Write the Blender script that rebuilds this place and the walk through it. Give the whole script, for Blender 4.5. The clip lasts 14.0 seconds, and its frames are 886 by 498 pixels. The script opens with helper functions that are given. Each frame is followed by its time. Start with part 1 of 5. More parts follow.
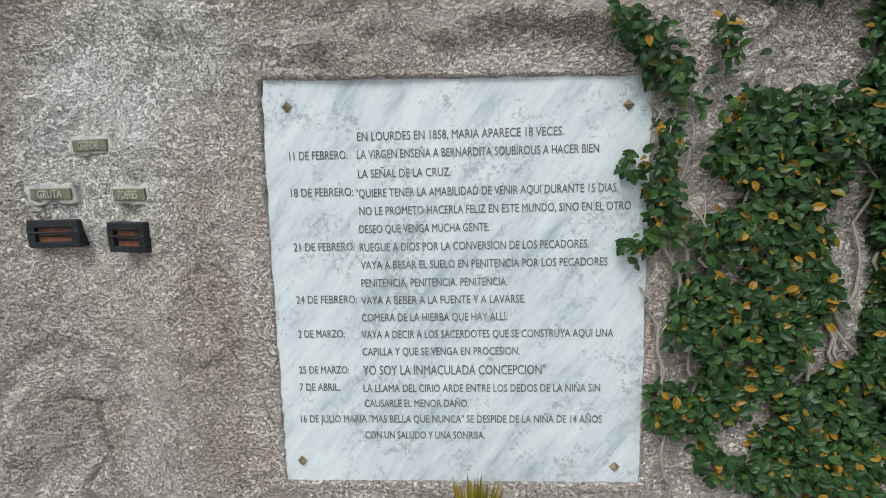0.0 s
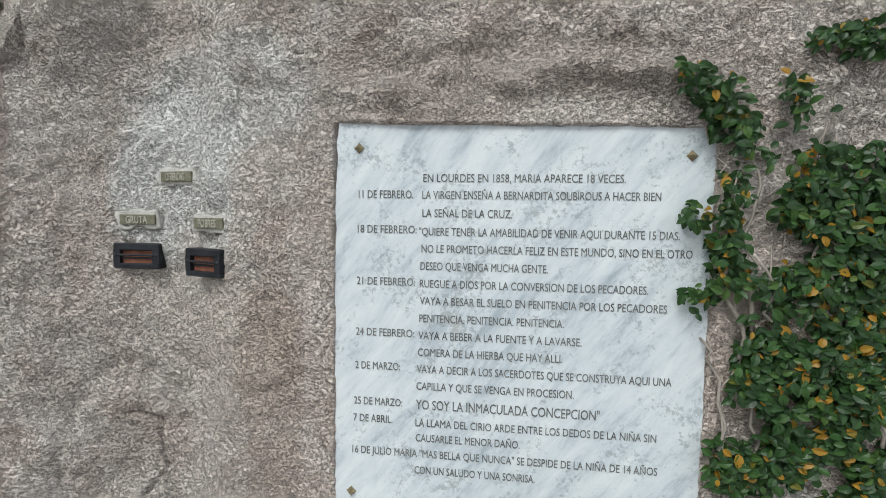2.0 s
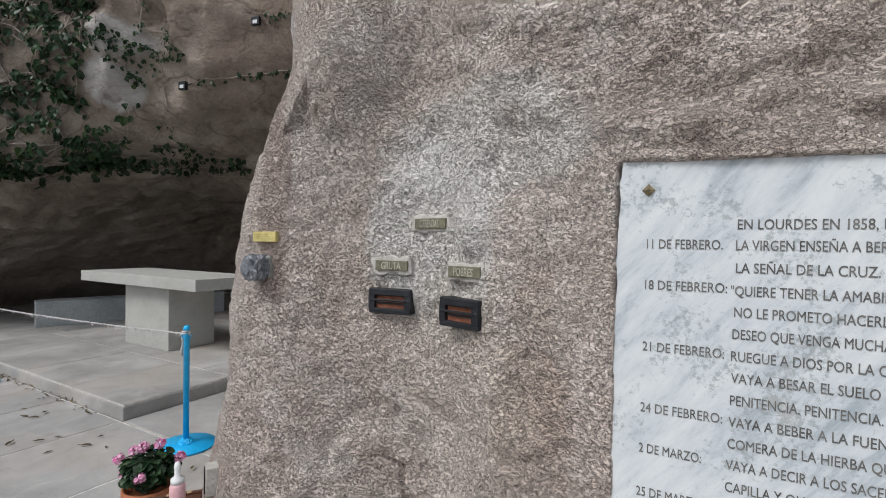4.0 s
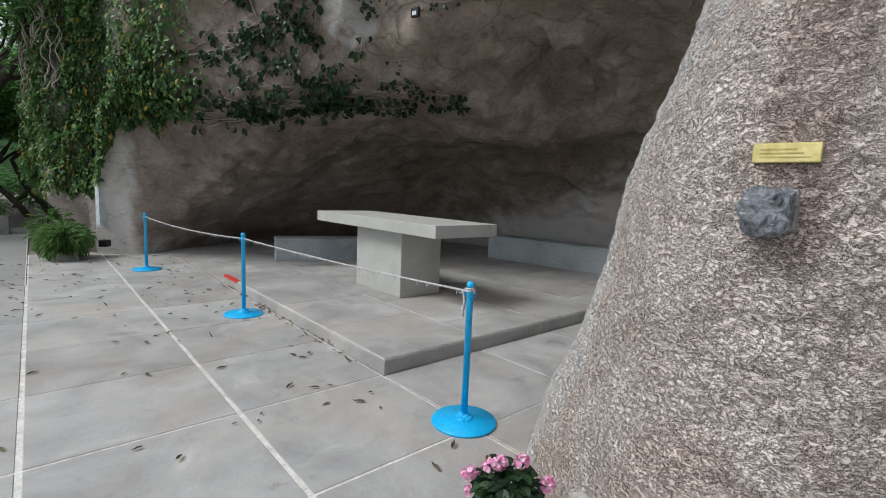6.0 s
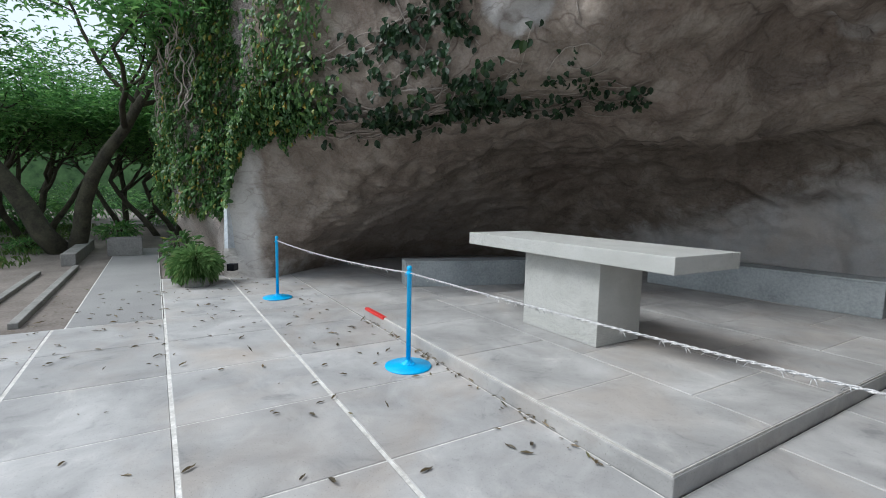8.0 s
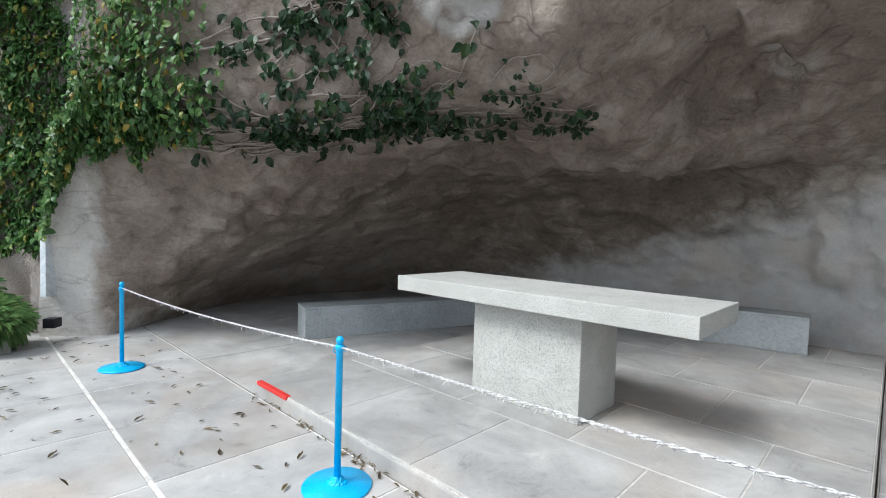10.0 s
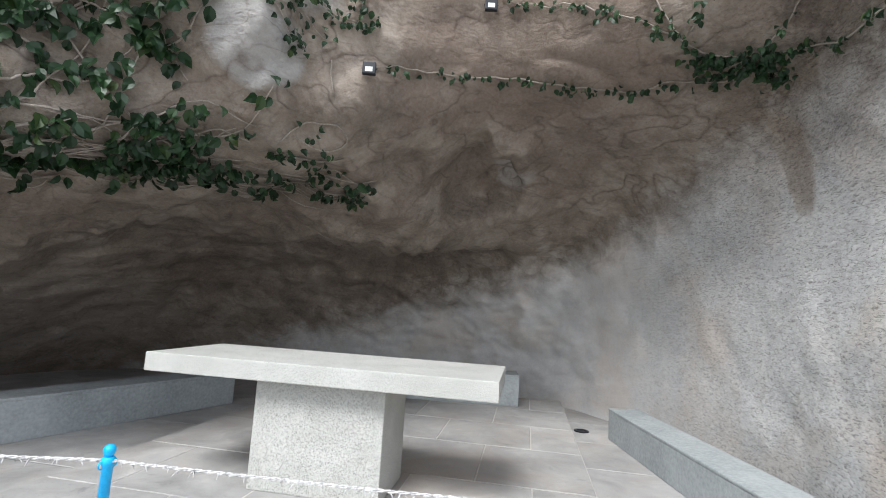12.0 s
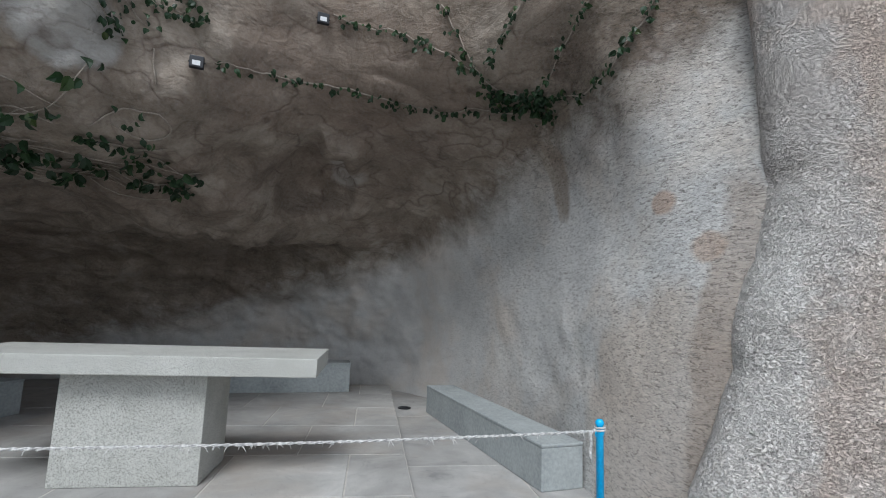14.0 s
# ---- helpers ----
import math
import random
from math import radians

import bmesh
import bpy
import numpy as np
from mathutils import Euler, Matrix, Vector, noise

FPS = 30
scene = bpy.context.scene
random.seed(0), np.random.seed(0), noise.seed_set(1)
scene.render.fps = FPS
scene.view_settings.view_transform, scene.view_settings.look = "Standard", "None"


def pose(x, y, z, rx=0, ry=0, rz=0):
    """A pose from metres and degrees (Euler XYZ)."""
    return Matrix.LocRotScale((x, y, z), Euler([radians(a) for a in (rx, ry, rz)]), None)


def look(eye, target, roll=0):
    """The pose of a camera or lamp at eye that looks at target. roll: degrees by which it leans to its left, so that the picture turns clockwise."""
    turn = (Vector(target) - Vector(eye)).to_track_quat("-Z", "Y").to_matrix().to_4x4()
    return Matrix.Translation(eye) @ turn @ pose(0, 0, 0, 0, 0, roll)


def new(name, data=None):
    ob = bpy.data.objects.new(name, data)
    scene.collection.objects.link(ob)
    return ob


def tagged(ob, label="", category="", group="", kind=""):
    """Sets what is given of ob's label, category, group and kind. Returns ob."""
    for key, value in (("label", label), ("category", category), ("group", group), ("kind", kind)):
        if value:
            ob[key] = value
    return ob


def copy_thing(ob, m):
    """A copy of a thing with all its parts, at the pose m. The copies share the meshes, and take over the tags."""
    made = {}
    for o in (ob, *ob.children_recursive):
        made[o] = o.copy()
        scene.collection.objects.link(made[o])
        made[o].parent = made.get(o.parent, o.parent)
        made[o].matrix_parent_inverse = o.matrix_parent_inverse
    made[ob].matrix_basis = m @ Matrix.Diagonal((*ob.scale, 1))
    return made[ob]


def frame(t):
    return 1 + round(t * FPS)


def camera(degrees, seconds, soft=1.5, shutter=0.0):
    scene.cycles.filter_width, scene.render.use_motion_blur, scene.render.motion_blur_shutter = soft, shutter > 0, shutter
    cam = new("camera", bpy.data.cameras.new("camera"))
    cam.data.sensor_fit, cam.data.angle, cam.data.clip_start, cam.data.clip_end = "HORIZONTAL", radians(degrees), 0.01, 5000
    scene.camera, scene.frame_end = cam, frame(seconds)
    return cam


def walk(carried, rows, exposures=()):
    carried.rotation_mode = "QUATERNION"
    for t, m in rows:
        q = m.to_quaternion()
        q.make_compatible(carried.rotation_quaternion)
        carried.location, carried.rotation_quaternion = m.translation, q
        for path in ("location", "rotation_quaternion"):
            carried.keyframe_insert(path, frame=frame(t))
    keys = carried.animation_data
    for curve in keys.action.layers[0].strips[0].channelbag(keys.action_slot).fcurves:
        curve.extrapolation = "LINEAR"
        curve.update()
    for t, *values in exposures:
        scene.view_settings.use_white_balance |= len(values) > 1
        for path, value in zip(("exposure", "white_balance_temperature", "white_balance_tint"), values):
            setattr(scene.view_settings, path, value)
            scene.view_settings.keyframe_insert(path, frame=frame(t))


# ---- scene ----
cam = camera(86.8, 14.0, soft=0.95)
PATH = [
    (0, (0.193, 0.222, 1.464), (-0.052, 2.189, 1.195), -1.4),
    (0.5, (0.196, 0.213, 1.458), (-0.018, 2.186, 1.216), -1.1),
    (1, (0.175, 0.201, 1.468), (-0.039, 2.176, 1.236), -1.0),
    (1.5, (0.137, 0.178, 1.482), (-0.167, 2.146, 1.301), 0.0),
    (2, (0.113, 0.167, 1.499), (-0.275, 2.124, 1.359), 0.8),
    (2.2, (0.096, 0.153, 1.514), (-0.321, 2.106, 1.396), 1.0),
    (4.3, (-0.467, 0.257, 1.567), (-1.58, 1.918, 1.532), 0.8),
    (4.5, (-0.569, 0.319, 1.55), (-1.767, 1.919, 1.48), 0.6),
    (5, (-0.926, 0.302, 1.447), (-2.32, 1.728, 1.297), 0.9),
    (5.5, (-1.3, 0.268, 1.463), (-2.755, 1.623, 1.254), 2.0),
    (6, (-1.744, 0.31, 1.46), (-3.236, 1.62, 1.215), 2.5),
    (6.5, (-2.16, 0.225, 1.476), (-3.725, 1.45, 1.254), 2.3),
    (7, (-2.598, 0.159, 1.491), (-4.201, 1.334, 1.27), 2.2),
    (7.2, (-2.766, 0.117, 1.482), (-4.396, 1.252, 1.241), 2.0),
    (9.3, (-4.258, 0.424, 1.532), (-5.996, 1.402, 1.374), 0.7),
    (9.5, (-4.363, 0.478, 1.535), (-6.021, 1.587, 1.389), 0.9),
    (10, (-4.675, 0.454, 1.572), (-6.063, 1.892, 1.485), 1.7),
    (10.5, (-4.947, 0.423, 1.578), (-6.115, 2.045, 1.621), 2.2),
    (11, (-5.243, 0.461, 1.581), (-6.191, 2.211, 1.779), 1.9),
    (11.5, (-5.32, 0.403, 1.578), (-5.996, 2.269, 1.829), 2.8),
    (12, (-5.317, 0.232, 1.568), (-5.677, 2.184, 1.816), 3.4),
    (12.5, (-5.181, 0.028, 1.541), (-5.253, 2.014, 1.772), 3.3),
    (13, (-5.111, -0.184, 1.485), (-4.989, 1.802, 1.687), 3.0),
    (13.5, (-5.108, -0.265, 1.491), (-4.89, 1.711, 1.705), 2.7),
    (14, (-5.082, -0.292, 1.493), (-4.798, 1.67, 1.757), 2.0),
]
EXPOSURES = [
    (0, 0.45, 6150, 3), (2.2, 0.45, 6200, 4), (4.3, 0.36, 6320, 10), (5, 0.44, 6320, 10), (6, 0.50, 6200, 8), (7, 0.72, 5990, 7), (9.3, 0.92, 5900, 7),
    (10, 1.25, 6000, 7), (10.5, 1.45, 6050, 8), (11, 1.63, 6100, 9), (11.5, 1.68, 6150, 9), (12, 1.38, 6130, 9), (12.5, 0.86, 6020, 8), (13, 0.64, 5980, 7), (14, 0.60, 5930, 7),
]
walk(cam, [(t, look(eye, target, roll)) for t, eye, target, roll in PATH], EXPOSURES)

# ---- world and sun ----
SUN_EL, SUN_AZ = 50.0, 197.0
world = bpy.data.worlds.new("world")
scene.world = world
world.use_nodes = True
wn = world.node_tree.nodes
sky = wn.new("ShaderNodeTexSky")
sky.sky_type, sky.sun_disc = "NISHITA", False
sky.sun_elevation, sky.sun_rotation = radians(SUN_EL), radians(SUN_AZ)
sky.air_density, sky.dust_density, sky.ozone_density = 1.0, 4.0, 1.0
wn["Background"].inputs["Strength"].default_value = 0.15
cloud = wn.new("ShaderNodeMix")          # a bright, even cloud cover over most of the blue
cloud.data_type = "RGBA"
cloud.inputs[0].default_value = 0.78
cloud.inputs[7].default_value = (3.7, 3.82, 3.95, 1)
world.node_tree.links.new(sky.outputs["Color"], cloud.inputs[6])
world.node_tree.links.new(cloud.outputs[2], wn["Background"].inputs["Color"])
sun_data = bpy.data.lights.new("sun", "SUN")
sun_data.energy, sun_data.angle, sun_data.color = 1.40, radians(22), (1.0, 0.98, 0.95)
sun = new("sun", sun_data)
_a, _e = radians(SUN_AZ), radians(SUN_EL)
sun.matrix_world = look((math.sin(_a) * math.cos(_e) * 40, math.cos(_a) * math.cos(_e) * 40, math.sin(_e) * 40), (0, 0, 0))


# ---- materials ----
def ramp(nt, fac, stops):
    n = nt.nodes.new("ShaderNodeValToRGB")
    while len(n.color_ramp.elements) < len(stops):
        n.color_ramp.elements.new(0.5)
    for e, (p, c) in zip(n.color_ramp.elements, stops):
        e.position, e.color = p, (*c, 1) if len(c) == 3 else c
    nt.links.new(fac, n.inputs["Fac"])
    return n.outputs["Color"]


def noise_tex(nt, vec, scale, detail=6, rough=0.6, dist=0.0):
    n = nt.nodes.new("ShaderNodeTexNoise")
    n.inputs["Scale"].default_value, n.inputs["Detail"].default_value = scale, detail
    n.inputs["Roughness"].default_value, n.inputs["Distortion"].default_value = rough, dist
    nt.links.new(vec, n.inputs["Vector"])
    return n.outputs["Fac"]


def mix(nt, fac, a, b, mode="MIX"):
    n = nt.nodes.new("ShaderNodeMix")
    n.data_type, n.blend_type = "RGBA", mode
    for sock, v in ((n.inputs[0], fac), (n.inputs[6], a), (n.inputs[7], b)):
        if isinstance(v, (int, float)):
            sock.default_value = v
        elif isinstance(v, tuple):
            sock.default_value = (*v, 1)
        else:
            nt.links.new(v, sock)
    return n.outputs[2]


def math_node(nt, op, a, b=0.0):
    n = nt.nodes.new("ShaderNodeMath")
    n.operation = op
    for sock, v in ((n.inputs[0], a), (n.inputs[1], b)):
        if isinstance(v, (int, float)):
            sock.default_value = v
        else:
            nt.links.new(v, sock)
    return n.outputs[0]


def bump(nt, height, strength, distance, normal=None):
    n = nt.nodes.new("ShaderNodeBump")
    n.inputs["Strength"].default_value, n.inputs["Distance"].default_value = strength, distance
    nt.links.new(height, n.inputs["Height"])
    if normal is not None:
        nt.links.new(normal, n.inputs["Normal"])
    return n.outputs["Normal"]


def base_mat(name, rough=0.8, metal=0.0, spec=0.5):
    m = bpy.data.materials.new(name)
    m.use_nodes = True
    nt = m.node_tree
    b = nt.nodes["Principled BSDF"]
    b.inputs["Roughness"].default_value, b.inputs["Metallic"].default_value = rough, metal
    b.inputs["Specular IOR Level"].default_value = spec
    co = nt.nodes.new("ShaderNodeTexCoord").outputs["Object"]
    return m, nt, b, co


def world_pos(nt):
    return nt.nodes.new("ShaderNodeNewGeometry").outputs["Position"]


def scaled(nt, vec, sx, sy, sz):
    n = nt.nodes.new("ShaderNodeMapping")
    n.inputs["Scale"].default_value = (sx, sy, sz)
    nt.links.new(vec, n.inputs["Vector"])
    return n.outputs["Vector"]


def mottled(name, dark, light, scale=3.0, rough=0.8, metal=0.0, grain=40.0, bump_s=0.3, bump_d=0.005, pieces=0.0, spec=0.4, grain_mix=0.35):
    """A surface with large stains, fine grain and a fine relief; pieces: how far single pieces differ in tone."""
    m, nt, b, _ = base_mat(name, rough, metal, spec)
    p = world_pos(nt)
    big = noise_tex(nt, p, scale, 5, 0.6)
    fine = noise_tex(nt, p, grain, 4, 0.65)
    col = ramp(nt, big, [(0.32, dark), (0.68, light)])
    col = mix(nt, grain_mix, col, ramp(nt, fine, [(0.3, tuple(c * 0.6 for c in dark)), (0.7, tuple(min(1, c * 1.15) for c in light))]))
    if pieces:
        rnd = nt.nodes.new("ShaderNodeObjectInfo").outputs["Random"]
        col = mix(nt, 1.0, col, ramp(nt, rnd, [(0.0, (1 - pieces,) * 3), (1.0, (1 + pieces * 0.3,) * 3)]), "MULTIPLY")
    nt.links.new(col, b.inputs["Base Color"])
    nt.links.new(bump(nt, fine, bump_s, bump_d), b.inputs["Normal"])
    return m


def rock_mat(name, dark, light, stain, stucco, fine_d, stain_amt=0.5, patches=()):
    """Rough-cast plaster on artificial rock: mottled tones, brown stains, and worm-like crevices between crumbs of
    plaster, their shade put into the colour.
    """
    m, nt, b, _ = base_mat(name, 0.92, 0, 0.2)
    p = world_pos(nt)
    big = noise_tex(nt, p, 0.9, 6, 0.62, 0.3)
    mid = noise_tex(nt, p, 3.7, 6, 0.65, 0.5)
    col = ramp(nt, mid, [(0.3, dark), (0.7, light)])
    col = mix(nt, math_node(nt, "MULTIPLY", ramp(nt, big, [(0.45, (0, 0, 0)), (0.7, (1, 1, 1))]), stain_amt), col, stain)
    for centre, size, tone, amt in patches:
        col = mix(nt, math_node(nt, "MULTIPLY", blob(nt, p, centre, size, mid), amt), col, tone)
    worn = ramp(nt, noise_tex(nt, p, 2.1, 4, 0.6, 0.4), [(0.34, (0.35, 0.35, 0.35)), (0.58, (1, 1, 1))])

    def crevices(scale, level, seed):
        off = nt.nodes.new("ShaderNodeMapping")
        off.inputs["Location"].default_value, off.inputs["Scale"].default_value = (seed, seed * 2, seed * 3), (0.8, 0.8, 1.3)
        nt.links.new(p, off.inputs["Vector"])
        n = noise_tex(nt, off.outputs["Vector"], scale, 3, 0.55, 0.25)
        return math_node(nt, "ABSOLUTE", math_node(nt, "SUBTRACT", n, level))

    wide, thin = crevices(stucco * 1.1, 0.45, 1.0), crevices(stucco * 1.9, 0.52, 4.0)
    # Darkens the crevices: their shade goes into the colour as well as the bumps
    shade_wide = ramp(nt, wide, [(0.0, (0.27, 0.245, 0.23)), (0.013, (0.56, 0.54, 0.525)), (0.026, (0.97, 0.97, 0.97)), (0.10, (1.05, 1.05, 1.05))])
    shade_thin = ramp(nt, thin, [(0.0, (0.56, 0.54, 0.525)), (0.014, (0.80, 0.79, 0.78)), (0.028, (0.99, 0.99, 0.99)), (0.12, (1.05, 1.05, 1.05))])
    grit = noise_tex(nt, p, stucco * 3.2, 3, 0.7)
    sand = ramp(nt, grit, [(0.33, (0.55, 0.53, 0.52)), (0.43, (0.95, 0.95, 0.95)), (0.58, (1.04, 1.04, 1.04)), (0.70, (1.25, 1.25, 1.25))])
    col = mix(nt, math_node(nt, "MULTIPLY", worn, 0.9), col, shade_wide, "MULTIPLY")
    col = mix(nt, math_node(nt, "MULTIPLY", worn, 0.8), col, shade_thin, "MULTIPLY")
    col = mix(nt, 0.7, col, sand, "MULTIPLY")
    nt.links.new(col, b.inputs["Base Color"])
    n1 = bump(nt, math_node(nt, "MINIMUM", wide, 0.07), 1.0, fine_d * 3.0, bump(nt, mid, 0.5, 0.03))
    n2 = bump(nt, math_node(nt, "MINIMUM", thin, 0.06), 1.0, fine_d * 1.6, n1)
    nt.links.new(bump(nt, grit, 0.5, 0.006, n2), b.inputs["Normal"])
    return m


def slab_mat(name, dark, light, pieces):
    """Worn cement slabs: cloudy tones, darker damp blotches, rusty tints, pale scuffs and fine grit."""
    m, nt, b, _ = base_mat(name, 0.68, 0, 0.4)
    p = world_pos(nt)
    rnd = nt.nodes.new("ShaderNodeObjectInfo").outputs["Random"]
    cloud = noise_tex(nt, p, 1.6, 6, 0.62, 0.5)
    blotch = noise_tex(nt, p, 3.1, 7, 0.7, 0.9)
    grit = noise_tex(nt, p, 95, 3, 0.7)
    tint = noise_tex(nt, p, 0.75, 4, 0.6, 0.4)
    col = ramp(nt, cloud, [(0.30, dark), (0.70, light)])
    col = mix(nt, 1.0, col, ramp(nt, blotch, [(0.30, (0.62, 0.63, 0.64)), (0.41, (0.93, 0.93, 0.93)), (0.58, (1.0, 1.0, 1.0)), (0.70, (1.16, 1.15, 1.13))]), "MULTIPLY")
    col = mix(nt, ramp(nt, tint, [(0.48, (0, 0, 0)), (0.70, (0.55, 0.55, 0.55))]), col, (0.41, 0.345, 0.285))
    col = mix(nt, 0.6, col, ramp(nt, grit, [(0.31, (0.35, 0.34, 0.33)), (0.38, (0.95, 0.95, 0.95)), (0.66, (1.0, 1.0, 1.0)), (0.74, (1.25, 1.25, 1.25))]), "MULTIPLY")
    col = mix(nt, 1.0, col, ramp(nt, rnd, [(0.0, (1 - pieces,) * 3), (1.0, (1 + pieces * 0.3,) * 3)]), "MULTIPLY")
    nt.links.new(col, b.inputs["Base Color"])
    nt.links.new(ramp(nt, blotch, [(0.3, (0.5, 0.5, 0.5)), (0.6, (0.8, 0.8, 0.8))]), b.inputs["Roughness"])
    nt.links.new(bump(nt, grit, 0.35, 0.003, bump(nt, blotch, 0.35, 0.006)), b.inputs["Normal"])
    return m


def blob(nt, p, centre, size, wobble):
    """A mask: 1 inside a ragged ellipsoid, 0 outside."""
    n = nt.nodes.new("ShaderNodeMapping")
    n.vector_type = "TEXTURE"
    n.inputs["Location"].default_value, n.inputs["Scale"].default_value = centre, size
    nt.links.new(p, n.inputs["Vector"])
    ln = nt.nodes.new("ShaderNodeVectorMath")
    ln.operation = "LENGTH"
    nt.links.new(n.outputs["Vector"], ln.inputs[0])
    d = math_node(nt, "ADD", ln.outputs["Value"], math_node(nt, "MULTIPLY", math_node(nt, "SUBTRACT", wobble, 0.5), 1.2))
    return ramp(nt, d, [(0.75, (1, 1, 1)), (1.0, (0, 0, 0))])


def cave_mat():
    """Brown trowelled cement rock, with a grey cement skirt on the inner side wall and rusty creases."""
    m, nt, b, _ = base_mat("cave_rock", 0.9, 0, 0.2)
    p = world_pos(nt)
    sep = nt.nodes.new("ShaderNodeSeparateXYZ")
    nt.links.new(p, sep.inputs[0])
    big = noise_tex(nt, p, 0.6, 5, 0.6, 0.5)
    mid = noise_tex(nt, p, 1.9, 7, 0.62, 0.25)
    fine = noise_tex(nt, p, 26, 6, 0.72, 0.4)
    low = noise_tex(nt, p, 0.8, 4, 0.6, 0.2)
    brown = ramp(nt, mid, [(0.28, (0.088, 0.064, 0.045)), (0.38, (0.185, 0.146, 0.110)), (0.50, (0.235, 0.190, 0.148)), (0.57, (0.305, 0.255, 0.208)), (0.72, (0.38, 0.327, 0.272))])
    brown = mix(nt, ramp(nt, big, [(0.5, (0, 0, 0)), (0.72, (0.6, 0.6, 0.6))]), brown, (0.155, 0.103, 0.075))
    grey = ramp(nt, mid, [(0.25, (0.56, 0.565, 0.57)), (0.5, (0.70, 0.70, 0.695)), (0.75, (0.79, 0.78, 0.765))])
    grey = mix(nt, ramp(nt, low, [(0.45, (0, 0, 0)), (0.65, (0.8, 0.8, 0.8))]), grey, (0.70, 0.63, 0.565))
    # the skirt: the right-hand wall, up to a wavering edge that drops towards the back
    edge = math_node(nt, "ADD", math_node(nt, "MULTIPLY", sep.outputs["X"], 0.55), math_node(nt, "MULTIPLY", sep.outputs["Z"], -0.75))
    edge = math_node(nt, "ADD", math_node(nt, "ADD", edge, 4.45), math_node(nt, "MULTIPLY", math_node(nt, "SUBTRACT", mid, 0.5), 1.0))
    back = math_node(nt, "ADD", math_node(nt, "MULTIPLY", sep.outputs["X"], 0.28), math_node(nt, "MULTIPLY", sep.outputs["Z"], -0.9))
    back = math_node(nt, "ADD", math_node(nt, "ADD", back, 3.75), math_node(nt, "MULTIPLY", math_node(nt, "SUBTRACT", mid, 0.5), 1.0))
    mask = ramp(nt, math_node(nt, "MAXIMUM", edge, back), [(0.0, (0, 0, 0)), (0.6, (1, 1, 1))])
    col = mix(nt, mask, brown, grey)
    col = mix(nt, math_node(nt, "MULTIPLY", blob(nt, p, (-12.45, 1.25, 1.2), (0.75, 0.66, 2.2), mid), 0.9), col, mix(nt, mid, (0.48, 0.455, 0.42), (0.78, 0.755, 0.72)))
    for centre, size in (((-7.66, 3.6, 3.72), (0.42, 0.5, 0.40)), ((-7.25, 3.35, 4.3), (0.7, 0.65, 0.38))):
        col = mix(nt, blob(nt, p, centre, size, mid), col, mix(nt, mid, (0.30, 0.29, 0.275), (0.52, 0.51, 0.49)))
    # First row: light painted on the left wall; third: shade painted in the hollow.
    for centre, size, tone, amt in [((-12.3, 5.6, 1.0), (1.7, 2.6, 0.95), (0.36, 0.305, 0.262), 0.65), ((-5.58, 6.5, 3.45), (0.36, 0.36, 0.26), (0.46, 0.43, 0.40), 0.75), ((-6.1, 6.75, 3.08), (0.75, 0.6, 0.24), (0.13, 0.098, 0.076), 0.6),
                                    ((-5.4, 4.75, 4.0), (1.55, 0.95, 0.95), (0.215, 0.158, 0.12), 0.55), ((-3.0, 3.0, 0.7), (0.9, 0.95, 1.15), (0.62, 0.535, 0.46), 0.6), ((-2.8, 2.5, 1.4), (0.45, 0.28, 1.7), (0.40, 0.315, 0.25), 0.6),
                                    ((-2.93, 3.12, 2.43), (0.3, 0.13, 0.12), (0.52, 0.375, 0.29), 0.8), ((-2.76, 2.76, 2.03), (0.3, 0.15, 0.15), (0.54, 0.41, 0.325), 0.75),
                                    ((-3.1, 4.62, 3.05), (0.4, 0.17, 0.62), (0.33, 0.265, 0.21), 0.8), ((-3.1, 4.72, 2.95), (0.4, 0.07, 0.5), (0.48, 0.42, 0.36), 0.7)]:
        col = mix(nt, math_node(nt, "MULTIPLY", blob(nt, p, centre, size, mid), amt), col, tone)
    vein = noise_tex(nt, scaled(nt, p, 1, 1, 1.5), 0.9, 3, 0.5, 0.25)
    vein = math_node(nt, "ABSOLUTE", math_node(nt, "SUBTRACT", vein, 0.5))
    line = ramp(nt, vein, [(0.0, (0.8, 0.8, 0.8)), (0.006, (0.45, 0.45, 0.45)), (0.02, (0, 0, 0))])
    line = math_node(nt, "MULTIPLY", line, ramp(nt, mid, [(0.40, (0, 0, 0)), (0.50, (0.85, 0.85, 0.85))]))
    line = math_node(nt, "MULTIPLY", line, math_node(nt, "SUBTRACT", 1.0, mask))
    line = math_node(nt, "MULTIPLY", line, ramp(nt, math_node(nt, "MULTIPLY", sep.outputs["Z"], 0.25), [(0.62, (0.15, 0.15, 0.15)), (0.8, (1, 1, 1))]))
    col = mix(nt, line, col, (0.085, 0.048, 0.032))
    rough = ramp(nt, math_node(nt, "MULTIPLY", math_node(nt, "ADD", sep.outputs["X"], 4.0), 0.75), [(0.0, (0.10, 0.10, 0.10)), (0.55, (0.75, 0.75, 0.75)), (0.95, (1, 1, 1))])
    seam = math_node(nt, "ABSOLUTE", math_node(nt, "SUBTRACT", noise_tex(nt, scaled(nt, p, 1, 1, 1.9), 1.35, 3, 0.5, 0.6), 0.5))
    seam = ramp(nt, seam, [(0.0, (0.42, 0.37, 0.33)), (0.007, (0.66, 0.62, 0.59)), (0.022, (1.0, 1.0, 1.0)), (0.06, (1.06, 1.06, 1.06))])
    shell = math_node(nt, "SUBTRACT", 1.0, math_node(nt, "MULTIPLY", mask, 0.85))
    col = mix(nt, math_node(nt, "MULTIPLY", shell, 0.45), col, seam, "MULTIPLY")
